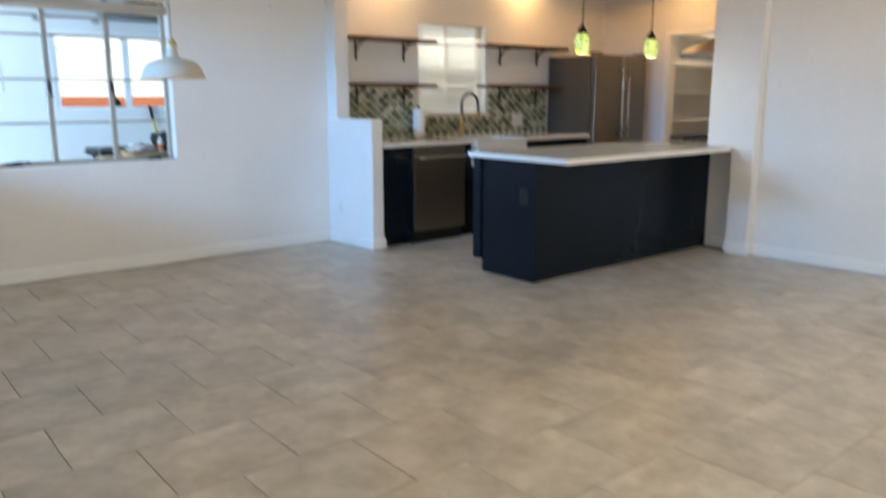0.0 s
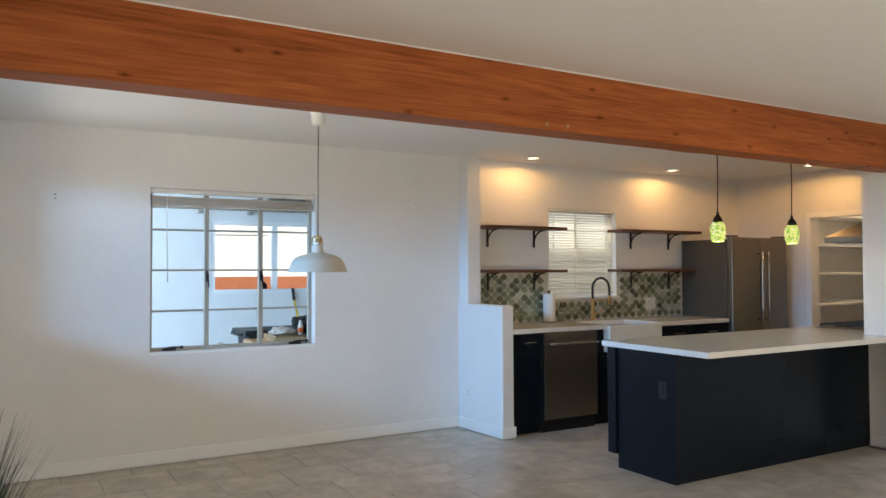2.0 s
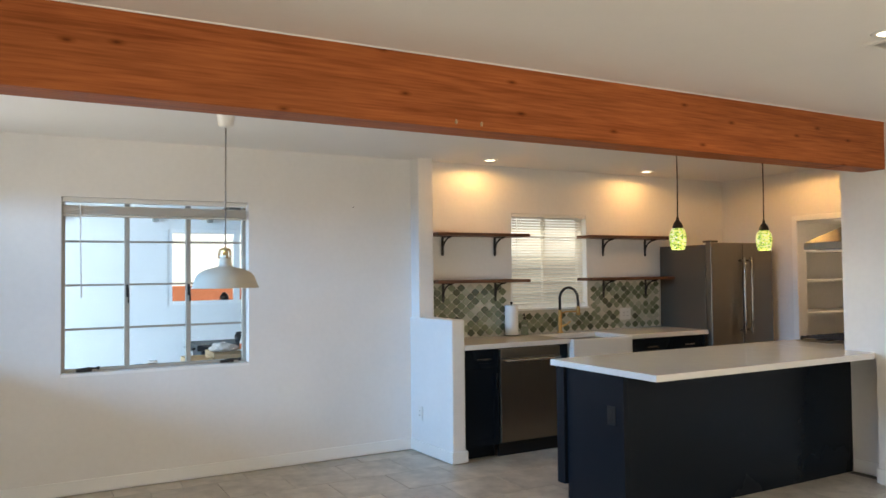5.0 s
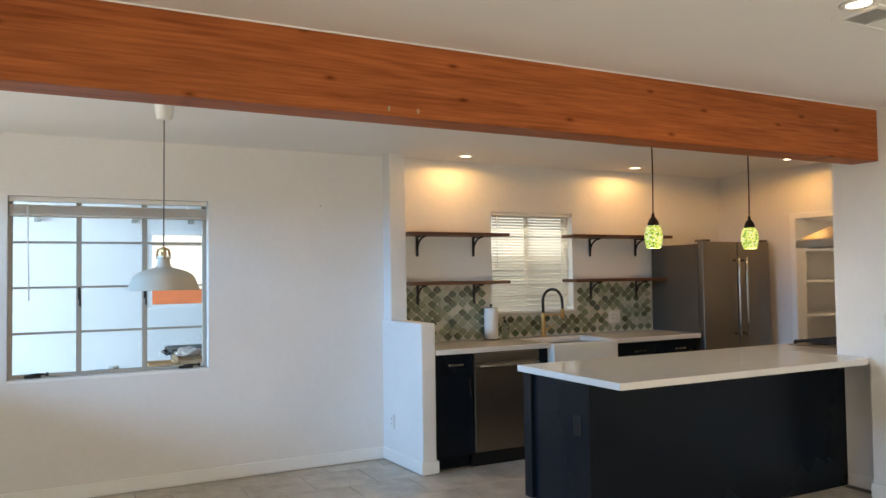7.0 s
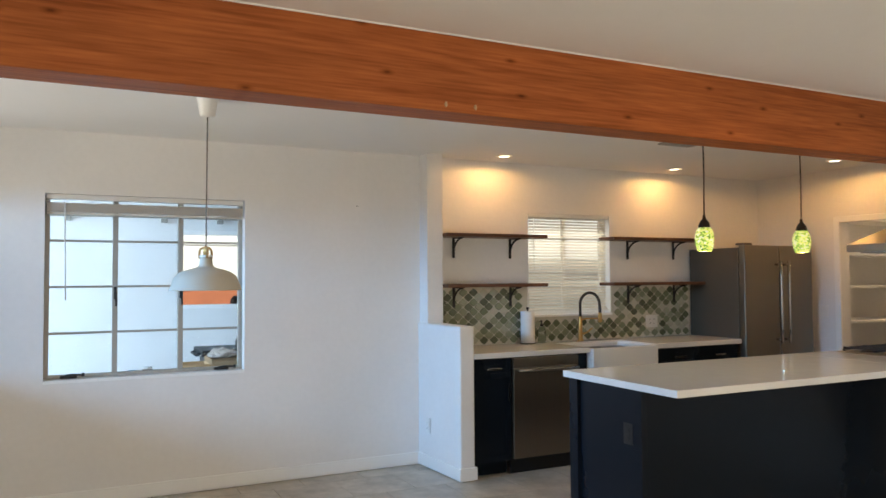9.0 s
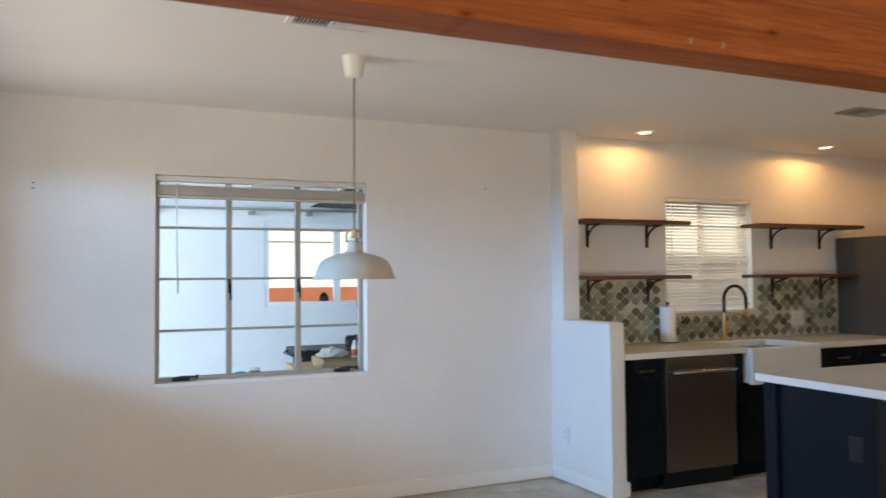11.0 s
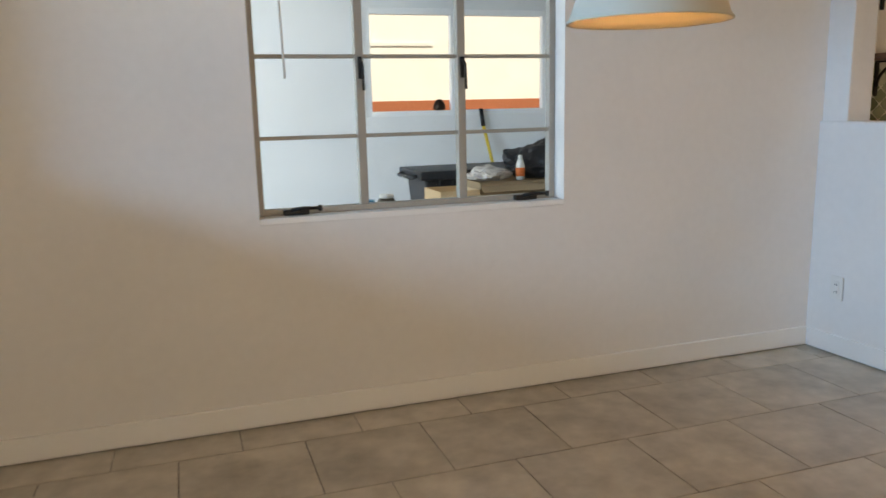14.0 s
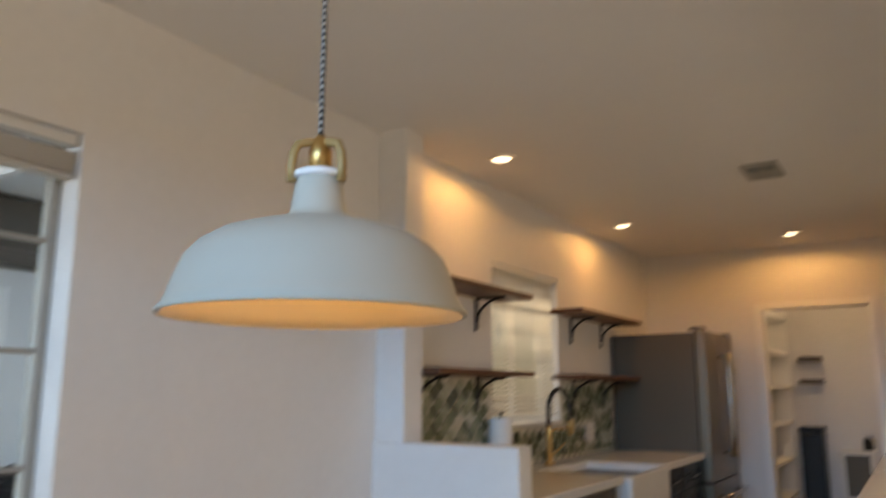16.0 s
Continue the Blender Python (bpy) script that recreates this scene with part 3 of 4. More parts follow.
for x in (6.67, 7.43):
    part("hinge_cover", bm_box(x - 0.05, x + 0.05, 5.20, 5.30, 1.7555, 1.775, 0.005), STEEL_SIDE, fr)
part("kick_grille", bm_box(6.63, 7.47, 5.24, 5.264, 0.0, 0.065), BLACK, fr)

# wall shelves with iron brackets


def wall_shelf(x0, x1, z, brackets, label):
    sh = thing("wall_shelf", (x0, NORTH, z), label, "shelf", "wooden shelves on the sink wall")
    part("board", bm_box(x0, x1, NORTH - 0.225, NORTH - 0.012, z - 0.028, z, 0.003), WALNUT, sh)
    for x in brackets:
        b = bm_box(x - 0.011, x + 0.011, NORTH - 0.020, NORTH - 0.012, z - 0.19, z - 0.029, 0.002)
        bm_box(x - 0.011, x + 0.011, NORTH - 0.185, NORTH - 0.020, z - 0.036, z - 0.029, 0.0, b)
        curve = []
        for i in range(9):
            a = math.pi / 2 * i / 8
            curve.append((x, NORTH - 0.020 - 0.150 * (1 - math.cos(a)), z - 0.150 + 0.115 * math.sin(a)))
        bm_tube(curve, 0.0075, 8, b)
        bm_turn([(0.009, 0), (0.009, 0.006)], 8, (x, NORTH - 0.016, z - 0.195), b)
        part("bracket", b, BLACK, sh, "black iron shelf bracket")
    return sh


for z in (1.834, 1.428):
    wall_shelf(3.888, 4.83, z, (4.045, 4.585), "dark walnut wall shelf on black iron brackets")
    wall_shelf(5.53, 6.61 if z < 1.6 else 6.70, z, (5.855, 6.411), "dark walnut wall shelf on black iron brackets reaching the refrigerator")

# paper towel, soap
pt = thing("paper_towel_holder", (4.715, 5.80, 0.918), "roll of white paper towel standing on the worktop", "paper towel")
part("roll", bm_turn([(0.018, 0), (0.058, 0.0), (0.060, 0.005), (0.060, 0.262), (0.058, 0.267), (0.018, 0.267), (0.018, 0)], 32, (4.715, 5.80, 0.924)), material("paper", (0.83, 0.82, 0.80), 0.9, var=0.03, scale=12, fine=120, bump=0.3), pt)
part("base", bm_turn([(0.07, 0), (0.07, 0.005), (0.02, 0.006)], 32, (4.715, 5.80, 0.918)), BLACK, pt)
part("knob", bm_turn([(0.006, 0), (0.006, 0.02), (0.012, 0.025), (0.012, 0.035), (0.0, 0.04)], 16, (4.715, 5.80, 1.185)), BLACK, pt)
CLEAR = glass("clear_plastic", (0.86, 0.93, 0.95), 0.08, 1.2)
sp = thing("soap_bottle", (4.85, 5.79, 0.918), "clear plastic soap bottle with a dark pump", "bottle")
part("bottle", bm_turn([(0.030, 0), (0.034, 0.006), (0.034, 0.10), (0.026, 0.13), (0.013, 0.142)], 20, (4.85, 5.79, 0.918)), CLEAR, sp)
ph = bm_turn([(0.014, 0), (0.014, 0.018), (0.005, 0.02), (0.005, 0.05)], 12, (4.85, 5.79, 1.060))
bm_tube([(4.85, 5.79, 1.108), (4.83, 5.77, 1.11), (4.805, 5.745, 1.10)], 0.006, 8, ph)
part("pump", ph, BLACK, sp)


def wall_plate(name, at, face, w, h, label, category, mat=PLASTIC, rockers=1, dark=False):
    """A switch or socket plate; face is the outward direction, '-x' or '-y'."""
    ob = thing(name, at, label, category)
    x, y, z = at
    def slab(a0, a1, z0, z1, d0, d1, bev):
        return bm_box(x + a0, x + a1, y - d1, y - d0, z + z0, z + z1, bev) if face == "-y" else bm_box(x - d1, x - d0, y + a0, y + a1, z + z0, z + z1, bev)
    part("plate", slab(-w / 2, w / 2, -h / 2, h / 2, 0.0, 0.006, 0.002), mat, ob)
    for i in range(rockers):
        c = (i - (rockers - 1) / 2) * 0.046
        part("socket" if category == "outlet" else "rocker", slab(c - 0.016, c + 0.016, -0.034, 0.034, 0.0065, 0.010, 0.002), mat, ob)
        if category == "outlet":
            for dz in (-0.018, 0.018):
                for da in (-0.006, 0.006):
                    part("slot", slab(c + da - 0.0015, c + da + 0.0015, dz - 0.005, dz + 0.005, 0.0102, 0.0108, 0), BLACK, ob)
    return ob


wall_plate("outlet", (6.13, NORTH - 0.013, 1.06), "-y", 0.14, 0.115, "white double socket plate on the tiled backsplash", "outlet", rockers=2)
wall_plate("outlet", (3.736, 5.71, 0.332), "-x", 0.072, 0.115, "white socket plate low on the half wall", "outlet")
wall_plate("light_switch", (6.029, 3.16, 1.14), "-x", 0.05, 0.115, "white switch plate on the pillar", "switch")
wall_plate("light_switch", (PANTRY - 0.001, 5.13, 1.14), "-x", 0.072, 0.115, "white switch plate beside the doorway", "switch")

# ---- peninsula ----
pen = thing("peninsula", (5.0, 3.9, 0), "navy-black peninsula cabinet with a smooth panelled front", "cabinet")
part("body", bm_box(4.025, 7.57, 3.65, 4.08, 0.0, 0.866), NAVY, pen)
part("front_panel", bm_box(4.025, 6.198, 3.550, 3.648, 0.0, 0.866, 0.002), NAVY, pen, "smooth navy-black panel")
part("end_panel", bm_box(3.986, 4.024, 3.545, 4.085, 0.0, 0.866, 0.002), NAVY, pen, "smooth navy-black end panel")
part("end_stile", bm_box(3.962, 4.024, 4.086, 4.165, 0.10, 0.866, 0.002), NAVY, pen)
part("kitchen_front", bm_box(4.025, 7.57, 4.081, 4.165, 0.10, 0.866, 0.002), NAVY, pen)
top = bm_box(3.940, 5.965, 3.225, 4.200, 0.868, 0.907, 0.004)
bm_box(5.9655, 6.028, 3.26, 4.200, 0.868, 0.907, 0, top)
bm_box(6.0285, 6.108, 3.482, 4.200, 0.868, 0.907, 0, top)
bm_box(6.1085, 7.575, 3.482, 4.200, 0.868, 0.907, 0, top)
tagged(part("worktop", top, QUARTZ), "white quartz peninsula top with a wide overhang", "worktop")
wall_plate("outlet", (3.9855, 3.650, 0.614), "-x", 0.072, 0.115, "black socket plate on the end of the peninsula", "outlet", mat=BLACK)

# cooktop and hood
ck = thing("cooktop", (6.75, 3.85, 0.92), "black gas cooktop with cast iron grates", "cooktop")
part("tray", bm_box(6.36, 7.12, 3.60, 4.12, 0.9080, 0.9150, 0.004), STEEL, ck)
for cx in (6.50, 6.74, 6.98):
    g = bmesh.new()
    for x in (cx - 0.105, cx - 0.035, cx + 0.035, cx + 0.105):
        bm_box(x - 0.006, x + 0.006, 3.61, 4.09, 0.9350, 0.9490, 0, g)
    for y in (3.612, 3.85, 4.088):
        bm_box(cx - 0.115, cx + 0.115, y - 0.006, y + 0.006, 0.9235, 0.9345, 0, g)
    for x in (cx - 0.10, cx + 0.10):
        for y in (3.612, 4.088):
            bm_box(x - 0.007, x + 0.007, y - 0.007, y + 0.007, 0.9095, 0.9230, 0, g)
    part("grate", g, BLACK, ck)
    for y in (3.72, 3.98):
        part("burner", bm_turn([(0.045, 0), (0.045, 0.01), (0.03, 0.014), (0.0, 0.015)], 20, (cx, y, 0.909)), BLACK, ck)

hood = thing("range_hood", (6.75, 3.7, 1.66), "stainless steel chimney range hood with a sloping canopy", "range hood")
hm = bmesh.new()
lo = [(6.27, 3.452, 1.70), (7.23, 3.452, 1.70), (7.23, 3.95, 1.70), (6.27, 3.95, 1.70)]
hi = [(6.60, 3.452, 1.88), (6.90, 3.452, 1.88), (6.90, 3.70, 1.88), (6.60, 3.70, 1.88)]
a, b = [hm.verts.new(v) for v in lo], [hm.verts.new(v) for v in hi]
for i in range(4):
    hm.faces.new((a[i], a[(i + 1) % 4], b[(i + 1) % 4], b[i]))
hm.faces.new(a), hm.faces.new(b)
part("canopy", hm, STEEL, hood)
part("lip", bm_box(6.265, 7.235, 3.452, 3.955, 1.645, 1.699, 0.004), STEEL, hood)
part("chimney", bm_box(6.60, 6.90, 3.452, 3.70, 1.881, KITCHEN_TOP - 0.002, 0.003), STEEL, hood)
part("filter", bm_box(6.34, 7.16, 3.56, 3.90, 1.636, 1.6445), CHROME, hood, "mesh grease filter")

# ---- lamps ----
WARM = (1.0, 0.51, 0.17)
BULB = glow("bulb_glow", (1.0, 0.62, 0.26), 3.4)


def dining_lamp(x, y, rim):
    """A wide enamelled pendant on a striped cord with a leather-and-brass cage."""
    ob = thing("pendant_lamp", (x, y, rim), "white enamelled dome pendant lamp with a tan strap cage, switched on", "pendant lamp")
    k = 1.065
    outer = [(0.178, 0.0), (0.176, 0.006), (0.171, 0.016), (0.163, 0.040), (0.153, 0.064), (0.140, 0.079), (0.118, 0.093), (0.085, 0.104), (0.055, 0.111), (0.040, 0.117), (0.034, 0.126), (0.031, 0.145), (0.0285, 0.166), (0.024, 0.168)]
    outer = [(r * k, z * k) for r, z in outer]
    inner = [(r - 0.003, z - 0.002) for r, z in reversed(outer[2:12])] + [(0.173 * k, 0.0)]
    part("shade", bm_turn(outer + inner[0:] + [outer[0]], 56, (x, y, rim)), LAMPWHITE, ob)
    ring = bm_turn([(0.187, -0.002), (0.192, -0.002), (0.192, 0.003), (0.187, 0.003), (0.187, -0.002)], 56, (x, y, rim))
    part("rim", ring, LAMPWHITE, ob)
    part("collar", bm_turn([(0.0, 0.179), (0.035, 0.177), (0.036, 0.184), (0.030, 0.188), (0.0, 0.189)], 28, (x, y, rim)), CERAMIC, ob)
    for i in range(3):
        a = 2 * math.pi * i / 3 + 0.5
        c, s = math.cos(a), math.sin(a)
        pts = [(x + r * c, y + r * s, rim + z) for r, z in ((0.037, 0.170), (0.038, 0.192), (0.036, 0.210), (0.030, 0.222), (0.016, 0.226), (0.006, 0.227))]
        part("cage_arm", bm_tube(pts, 0.0062, 8), LEATHER, ob, "tan strap of the cage")
    part("socket", bm_turn([(0.015, 0.184), (0.015, 0.214), (0.012, 0.228), (0.005, 0.238)], 16, (x, y, rim)), BRASS, ob, "brass lampholder")
    cord = bpy.data.materials.new("striped_cord")
    cord.use_nodes = True
    n, l = cord.node_tree.nodes, cord.node_tree.links
    tc, wv, rp = n.new("ShaderNodeTexCoord"), n.new("ShaderNodeTexWave"), n.new("ShaderNodeValToRGB")
    wv.inputs["Scale"].default_value, wv.bands_direction = 62, "DIAGONAL"
    rp.color_ramp.interpolation = "CONSTANT"
    rp.color_ramp.elements[0].color, rp.color_ramp.elements[1].color, rp.color_ramp.elements[1].position = (0.03, 0.03, 0.03, 1), (0.42, 0.40, 0.37, 1), 0.5
    l.new(tc.outputs["Object"], wv.inputs[0]), l.new(wv.outputs["Fac"], rp.inputs[0]), l.new(rp.outputs[0], n["Principled BSDF"].inputs["Base Color"])
    n["Principled BSDF"].inputs["Roughness"].default_value = 0.8
    part("cord", bm_tube([(x, y, rim + 0.236), (x + 0.004, y + 0.002, KITCHEN_TOP - 0.09)], 0.0042, 10), cord, ob, "black and white striped textile cord")
    part("canopy", bm_turn([(0.006, -0.102), (0.034, -0.100), (0.042, -0.094), (0.055, -0.010), (0.058, -0.004), (0.058, -0.001)], 28, (x + 0.004, y + 0.002, KITCHEN_TOP)), PLASTIC, ob, "white ceiling cup")
    part("canopy_gap", bm_turn([(0.050, -0.003), (0.054, -0.003), (0.054, 0.0)], 28, (x + 0.004, y + 0.002, KITCHEN_TOP + 0.0005)), BLACK, ob)
    part("bulb", bm_turn([(0.012, 0.100), (0.014, 0.085), (0.027, 0.065), (0.030, 0.050), (0.024, 0.034), (0.010, 0.026), (0.001, 0.025)], 20, (x, y, rim)), BULB, ob)
    part("sticker", bm_box(x - 0.004, x + 0.004, y - 0.02, y + 0.02, rim + 0.052, rim + 0.058), CARD, ob)
    lamp("dining_bulb", "POINT", 1.848, (1.0, 0.52, 0.18), pose(x, y, rim + 0.020), radius=0.02)


dining_lamp(1.880, 4.572, 1.420)

MOSAIC = bpy.data.materials.new("mosaic_glass")
MOSAIC.use_nodes = True
n, l = MOSAIC.node_tree.nodes, MOSAIC.node_tree.links
tc, vo, vr, ed, er = n.new("ShaderNodeTexCoord"), n.new("ShaderNodeTexVoronoi"), n.new("ShaderNodeValToRGB"), n.new("ShaderNodeTexVoronoi"), n.new("ShaderNodeValToRGB")
vo.inputs["Scale"].default_value = ed.inputs["Scale"].default_value = 105
ed.feature = "DISTANCE_TO_EDGE"
l.new(tc.outputs["Object"], vo.inputs["Vector"]), l.new(tc.outputs["Object"], ed.inputs["Vector"])
cr = vr.color_ramp
cr.elements[0].color, cr.elements[1].color = (0.10, 0.26, 0.04, 1), (1.0, 0.98, 0.62, 1)
cr.elements.new(0.25).color = (0.40, 0.56, 0.09, 1)
cr.elements.new(0.5).color = (0.74, 0.82, 0.16, 1)
cr.elements.new(0.75).color = (0.95, 0.95, 0.30, 1)
sp = n.new("ShaderNodeSeparateColor")
l.new(vo.outputs["Color"], sp.inputs[0]), l.new(sp.outputs[0], vr.inputs[0])
er.color_ramp.elements[0].color, er.color_ramp.elements[0].position = (0.35, 0.35, 0.2, 1), 0.02
er.color_ramp.elements[1].position = 0.09
l.new(ed.outputs["Distance"], er.inputs[0])
mx = n.new("ShaderNodeMix")
mx.data_type, mx.blend_type = "RGBA", "MULTIPLY"
mx.inputs["Factor"].default_value = 1.0
l.new(vr.outputs[0], mx.inputs["A"]), l.new(er.outputs[0], mx.inputs["B"])
pb = n["Principled BSDF"]
l.new(mx.outputs["Result"], pb.inputs["Base Color"]), l.new(mx.outputs["Result"], pb.inputs["Emission Color"])
pb.inputs["Emission Strength"].default_value, pb.inputs["Roughness"].default_value = 0.78, 0.15
BRONZE = material("dark_bronze", (0.035, 0.022, 0.015), 0.4, 0.6, var=0.2, scale=10, fine=80, bump=0.05)


def mini_pendant(x, y):
    z = 1.630
    ob = thing("mini_pendant_lamp", (x, y, z), "yellow-green mosaic glass pendant lamp with a dark bronze cap, lit", "pendant lamp", "pendants over the peninsula")
    part("shade", bm_turn([(0.040, 0.000), (0.043, 0.003), (0.053, 0.036), (0.0575, 0.072), (0.055, 0.104), (0.046, 0.131), (0.033, 0.149), (0.028, 0.151), (0.030, 0.144), (0.043, 0.126), (0.052, 0.101), (0.054, 0.072), (0.050, 0.038), (0.040, 0.004), (0.040, 0.000)], 36, (x, y, z)), MOSAIC, ob)
    lamp("mini_pendant_bulb", "POINT", 3.3, (1.0, 0.80, 0.50), pose(x, y, z + 0.012), radius=0.025)
    part("cap", bm_turn([(0.036, 0.144), (0.035, 0.158), (0.028, 0.178), (0.016, 0.194), (0.010, 0.202), (0.009, 0.220), (0.004, 0.224)], 24, (x, y, z)), BRONZE, ob)
    part("cord", bm_tube([(x, y, z + 0.222), (x + 0.004, y, z + 0.45), (x + 0.001, y, KITCHEN_TOP - 0.02)], 0.0042, 8), BLACK, ob)
    part("canopy", bm_turn([(0.02, -0.028), (0.055, -0.02), (0.062, 0.0)], 28, (x, y, KITCHEN_TOP)), BRONZE, ob)


mini_pendant(4.712, 3.785)
mini_pendant(5.580, 3.785)

CAN = glow("downlight_glow", (1.0, 0.80, 0.55), 6)


def downlight(x, y, top, energy):
    ob = thing("downlight", (x, y, top), "round recessed ceiling downlight with a white trim ring, lit", "downlight", "recessed downlights")
    part("trim_ring", bm_turn([(0.046, -0.003), (0.050, -0.006), (0.066, -0.005), (0.070, 0.0), (0.046, 0.0), (0.046, -0.003)], 32, (x, y, top)), PLASTIC, ob)
    part("diffuser", bm_turn([(0.046, -0.001), (0.046, -0.0025), (0.001, -0.003)], 32, (x, y, top)), CAN, ob)
    lamp("downlight_lamp", "SPOT", energy, WARM, pose(x, y, top - 0.012), radius=0.05, spot=176, blend=0.25)


downlight(4.372, 5.594, KITCHEN_TOP, 15)
downlight(6.19, 5.595, KITCHEN_TOP, 15)
downlight(7.10, 4.64, KITCHEN_TOP, 22)
downlight(4.09, 1.97, LIVING_TOP, 13.2)


def ceiling_vent(x, y, w, d, top, n=9, label="white louvred ceiling air vent", mat=PLASTIC):
    ob = thing("ceiling_vent", (x, y, top), label, "vent")
    f = bm_box(x - w / 2, x + w / 2, y - d / 2, y - d / 2 + 0.025, top - 0.012, top, 0.003)
    bm_box(x - w / 2, x + w / 2, y + d / 2 - 0.025, y + d / 2, top - 0.012, top, 0.003, f)
    bm_box(x - w / 2, x - w / 2 + 0.025, y - d / 2 + 0.025, y + d / 2 - 0.025, top - 0.012, top, 0, f)
    bm_box(x + w / 2 - 0.025, x + w / 2, y - d / 2 + 0.025, y + d / 2 - 0.025, top - 0.012, top, 0, f)
    bm_box(x - 0.008, x + 0.008, y - d / 2 + 0.025, y + d / 2 - 0.025, top - 0.012, top, 0, f)
    part("frame", f, mat, ob)
    part("backing", bm_box(x - w / 2 + 0.025, x + w / 2 - 0.025, y - d / 2 + 0.025, y + d / 2 - 0.025, top - 0.0015, top - 0.0005), BLACK, ob)
    for s in (-1, 1):
        for i in range(n):
            c = x + s * (0.014 + (i + 0.5) * (w / 2 - 0.042) / n)
            me = bm_box(-0.005, 0.005, y - d / 2 + 0.026, y + d / 2 - 0.026, -0.0008, 0.0008)
            bmesh.ops.rotate(me, verts=me.verts[:], matrix=Matrix.Rotation(radians(42 * s), 3, "Y"))
            bmesh.ops.translate(me, verts=me.verts[:], vec=(c, 0, top - 0.007))
            part("slat", me, mat, ob)


ceiling_vent(1.66, 4.12, 0.36, 0.16, KITCHEN_TOP)
# grey instead of white puts this vent's shade into its colour
ceiling_vent(5.26, 4.53, 0.30, 0.18, KITCHEN_TOP, label="small ceiling air vent with its shade put into a grey colour", mat=SASH)
ceiling_vent(4.33, 2.03, 0.36, 0.20, LIVING_TOP)

# nails left in the dining wall
for x, z in ((0.443, 1.966), (0.443, 1.936), (3.212, 2.036)):
    nl = bm_tube([(x, NORTH + 0.002, z), (x, NORTH - 0.014, z + 0.002)], 0.0022, 8)
    bm_turn([(0.006, 0), (0.006, 0.004)], 10, (x, NORTH - 0.014, z), nl)
    tagged(part("nail", nl, BLACK), "small dark nail sticking out of the dining wall", "nail", "nails in the wall")

# ---- pantry beyond the doorway ----
structure("wall_pantry_north", bm_box(7.705, 9.86, 5.43, 5.59, 0, 2.6), PAINT, "white painted wall behind the pantry shelves")
structure("wall_pantry_south", bm_box(7.705, 9.86, 3.55, 3.71, 0, 2.6), PAINT, "white painted pantry wall")
structure("wall_pantry_east", bm_box(9.70, 9.86, 3.715, 5.425, 0, 2.6), PAINT, "white painted end wall of the pantry")
cas = bm_box(PANTRY - 0.016, PANTRY + 0.002, 4.956, 5.012, 0, 2.018, 0.003)
bm_box(PANTRY - 0.016, PANTRY + 0.002, 4.163, 4.219, 0, 2.018, 0.003, cas)
bm_box(PANTRY - 0.016, PANTRY + 0.002, 4.2195, 4.9555, 1.966, 2.018, 0.003, cas)
tagged(part("trim", cas, TRIM), "white painted door casing", "trim", kind="structure")
pd = thing("pantry_shelving", (8.2, 5.24, 0), "tall white built-in pantry shelves", "shelving")
part("side_panel", bm_box(7.712, 7.735, 5.03, 5.428, 0, 2.3, 0.002), TRIM, pd)
part("side_panel", bm_box(9.30, 9.323, 5.03, 5.428, 0, 2.3, 0.002), TRIM, pd)
for z in (0.40, 0.72, 1.05, 1.38, 1.69, 2.02):
    part("shelf", bm_box(7.736, 9.299, 5.03, 5.428, z - 0.024, z, 0.002), TRIM, pd)
lamp("pantry_bulb", "POINT", 14.52, (1.0, 0.72, 0.46), pose(8.5, 4.5, 2.30), radius=0.06)
gl = thing("ceiling_globe", (8.5, 4.5, KITCHEN_TOP), "small frosted globe ceiling lamp in the pantry", "ceiling lamp")
part("base", bm_turn([(0.07, -0.03), (0.08, -0.02), (0.08, 0.0)], 24, (8.5, 4.5, KITCHEN_TOP)), PLASTIC, gl)
part("globe", bm_turn([(0.03, -0.031), (0.06, -0.05), (0.075, -0.085), (0.06, -0.12), (0.03, -0.135), (0.001, -0.138)], 24, (8.5, 4.5, KITCHEN_TOP)), BULB, gl)
ph = thing("tall_bin", (9.5, 4.90, 0), "tall black bin standing by the pantry end wall", "bin")
part("body", bm_box(9.38, 9.66, 4.79, 4.99, 0.0, 0.93, 0.015), BLACK, ph)
part("lid", bm_box(9.375, 9.665, 4.785, 4.995, 0.932, 0.99, 0.012), BLACK, ph)
ap = thing("air_purifier", (9.5, 4.50, 0), "white floor-standing appliance with a grey front grille", "appliance")
part("body", bm_box(9.40, 9.66, 4.36, 4.67, 0.0, 0.78, 0.02), PLASTIC, ap)
part("grille", bm_box(9.392, 9.399, 4.41, 4.62, 0.36, 0.74, 0.002), STEEL_SIDE, ap, "grey grille")
jr = thing("dark_jar", (9.52, 4.42, 0.78), "small dark jar on top of the white appliance", "jar")
part("body", bm_turn([(0.04, 0), (0.045, 0.01), (0.045, 0.09), (0.03, 0.105)], 16, (9.52, 4.42, 0.781)), BLACK, jr)
part("lid", bm_turn([(0.034, 0.106), (0.034, 0.125), (0.001, 0.127)], 16, (9.52, 4.42, 0.781)), CHROME, jr)
for z in (1.64, 1.42):
    ws = thing("small_shelf", (9.68, 4.87, z), "small grey ledge shelf on the pantry end wall", "shelf", "ledges on the pantry wall")
    part("board", bm_box(9.58, 9.698, 4.76, 4.98, z - 0.02, z, 0.002), STEEL_SIDE, ws)
    part("lip", bm_box(9.575, 9.58, 4.76, 4.98, z - 0.02, z + 0.03), STEEL_SIDE, ws)

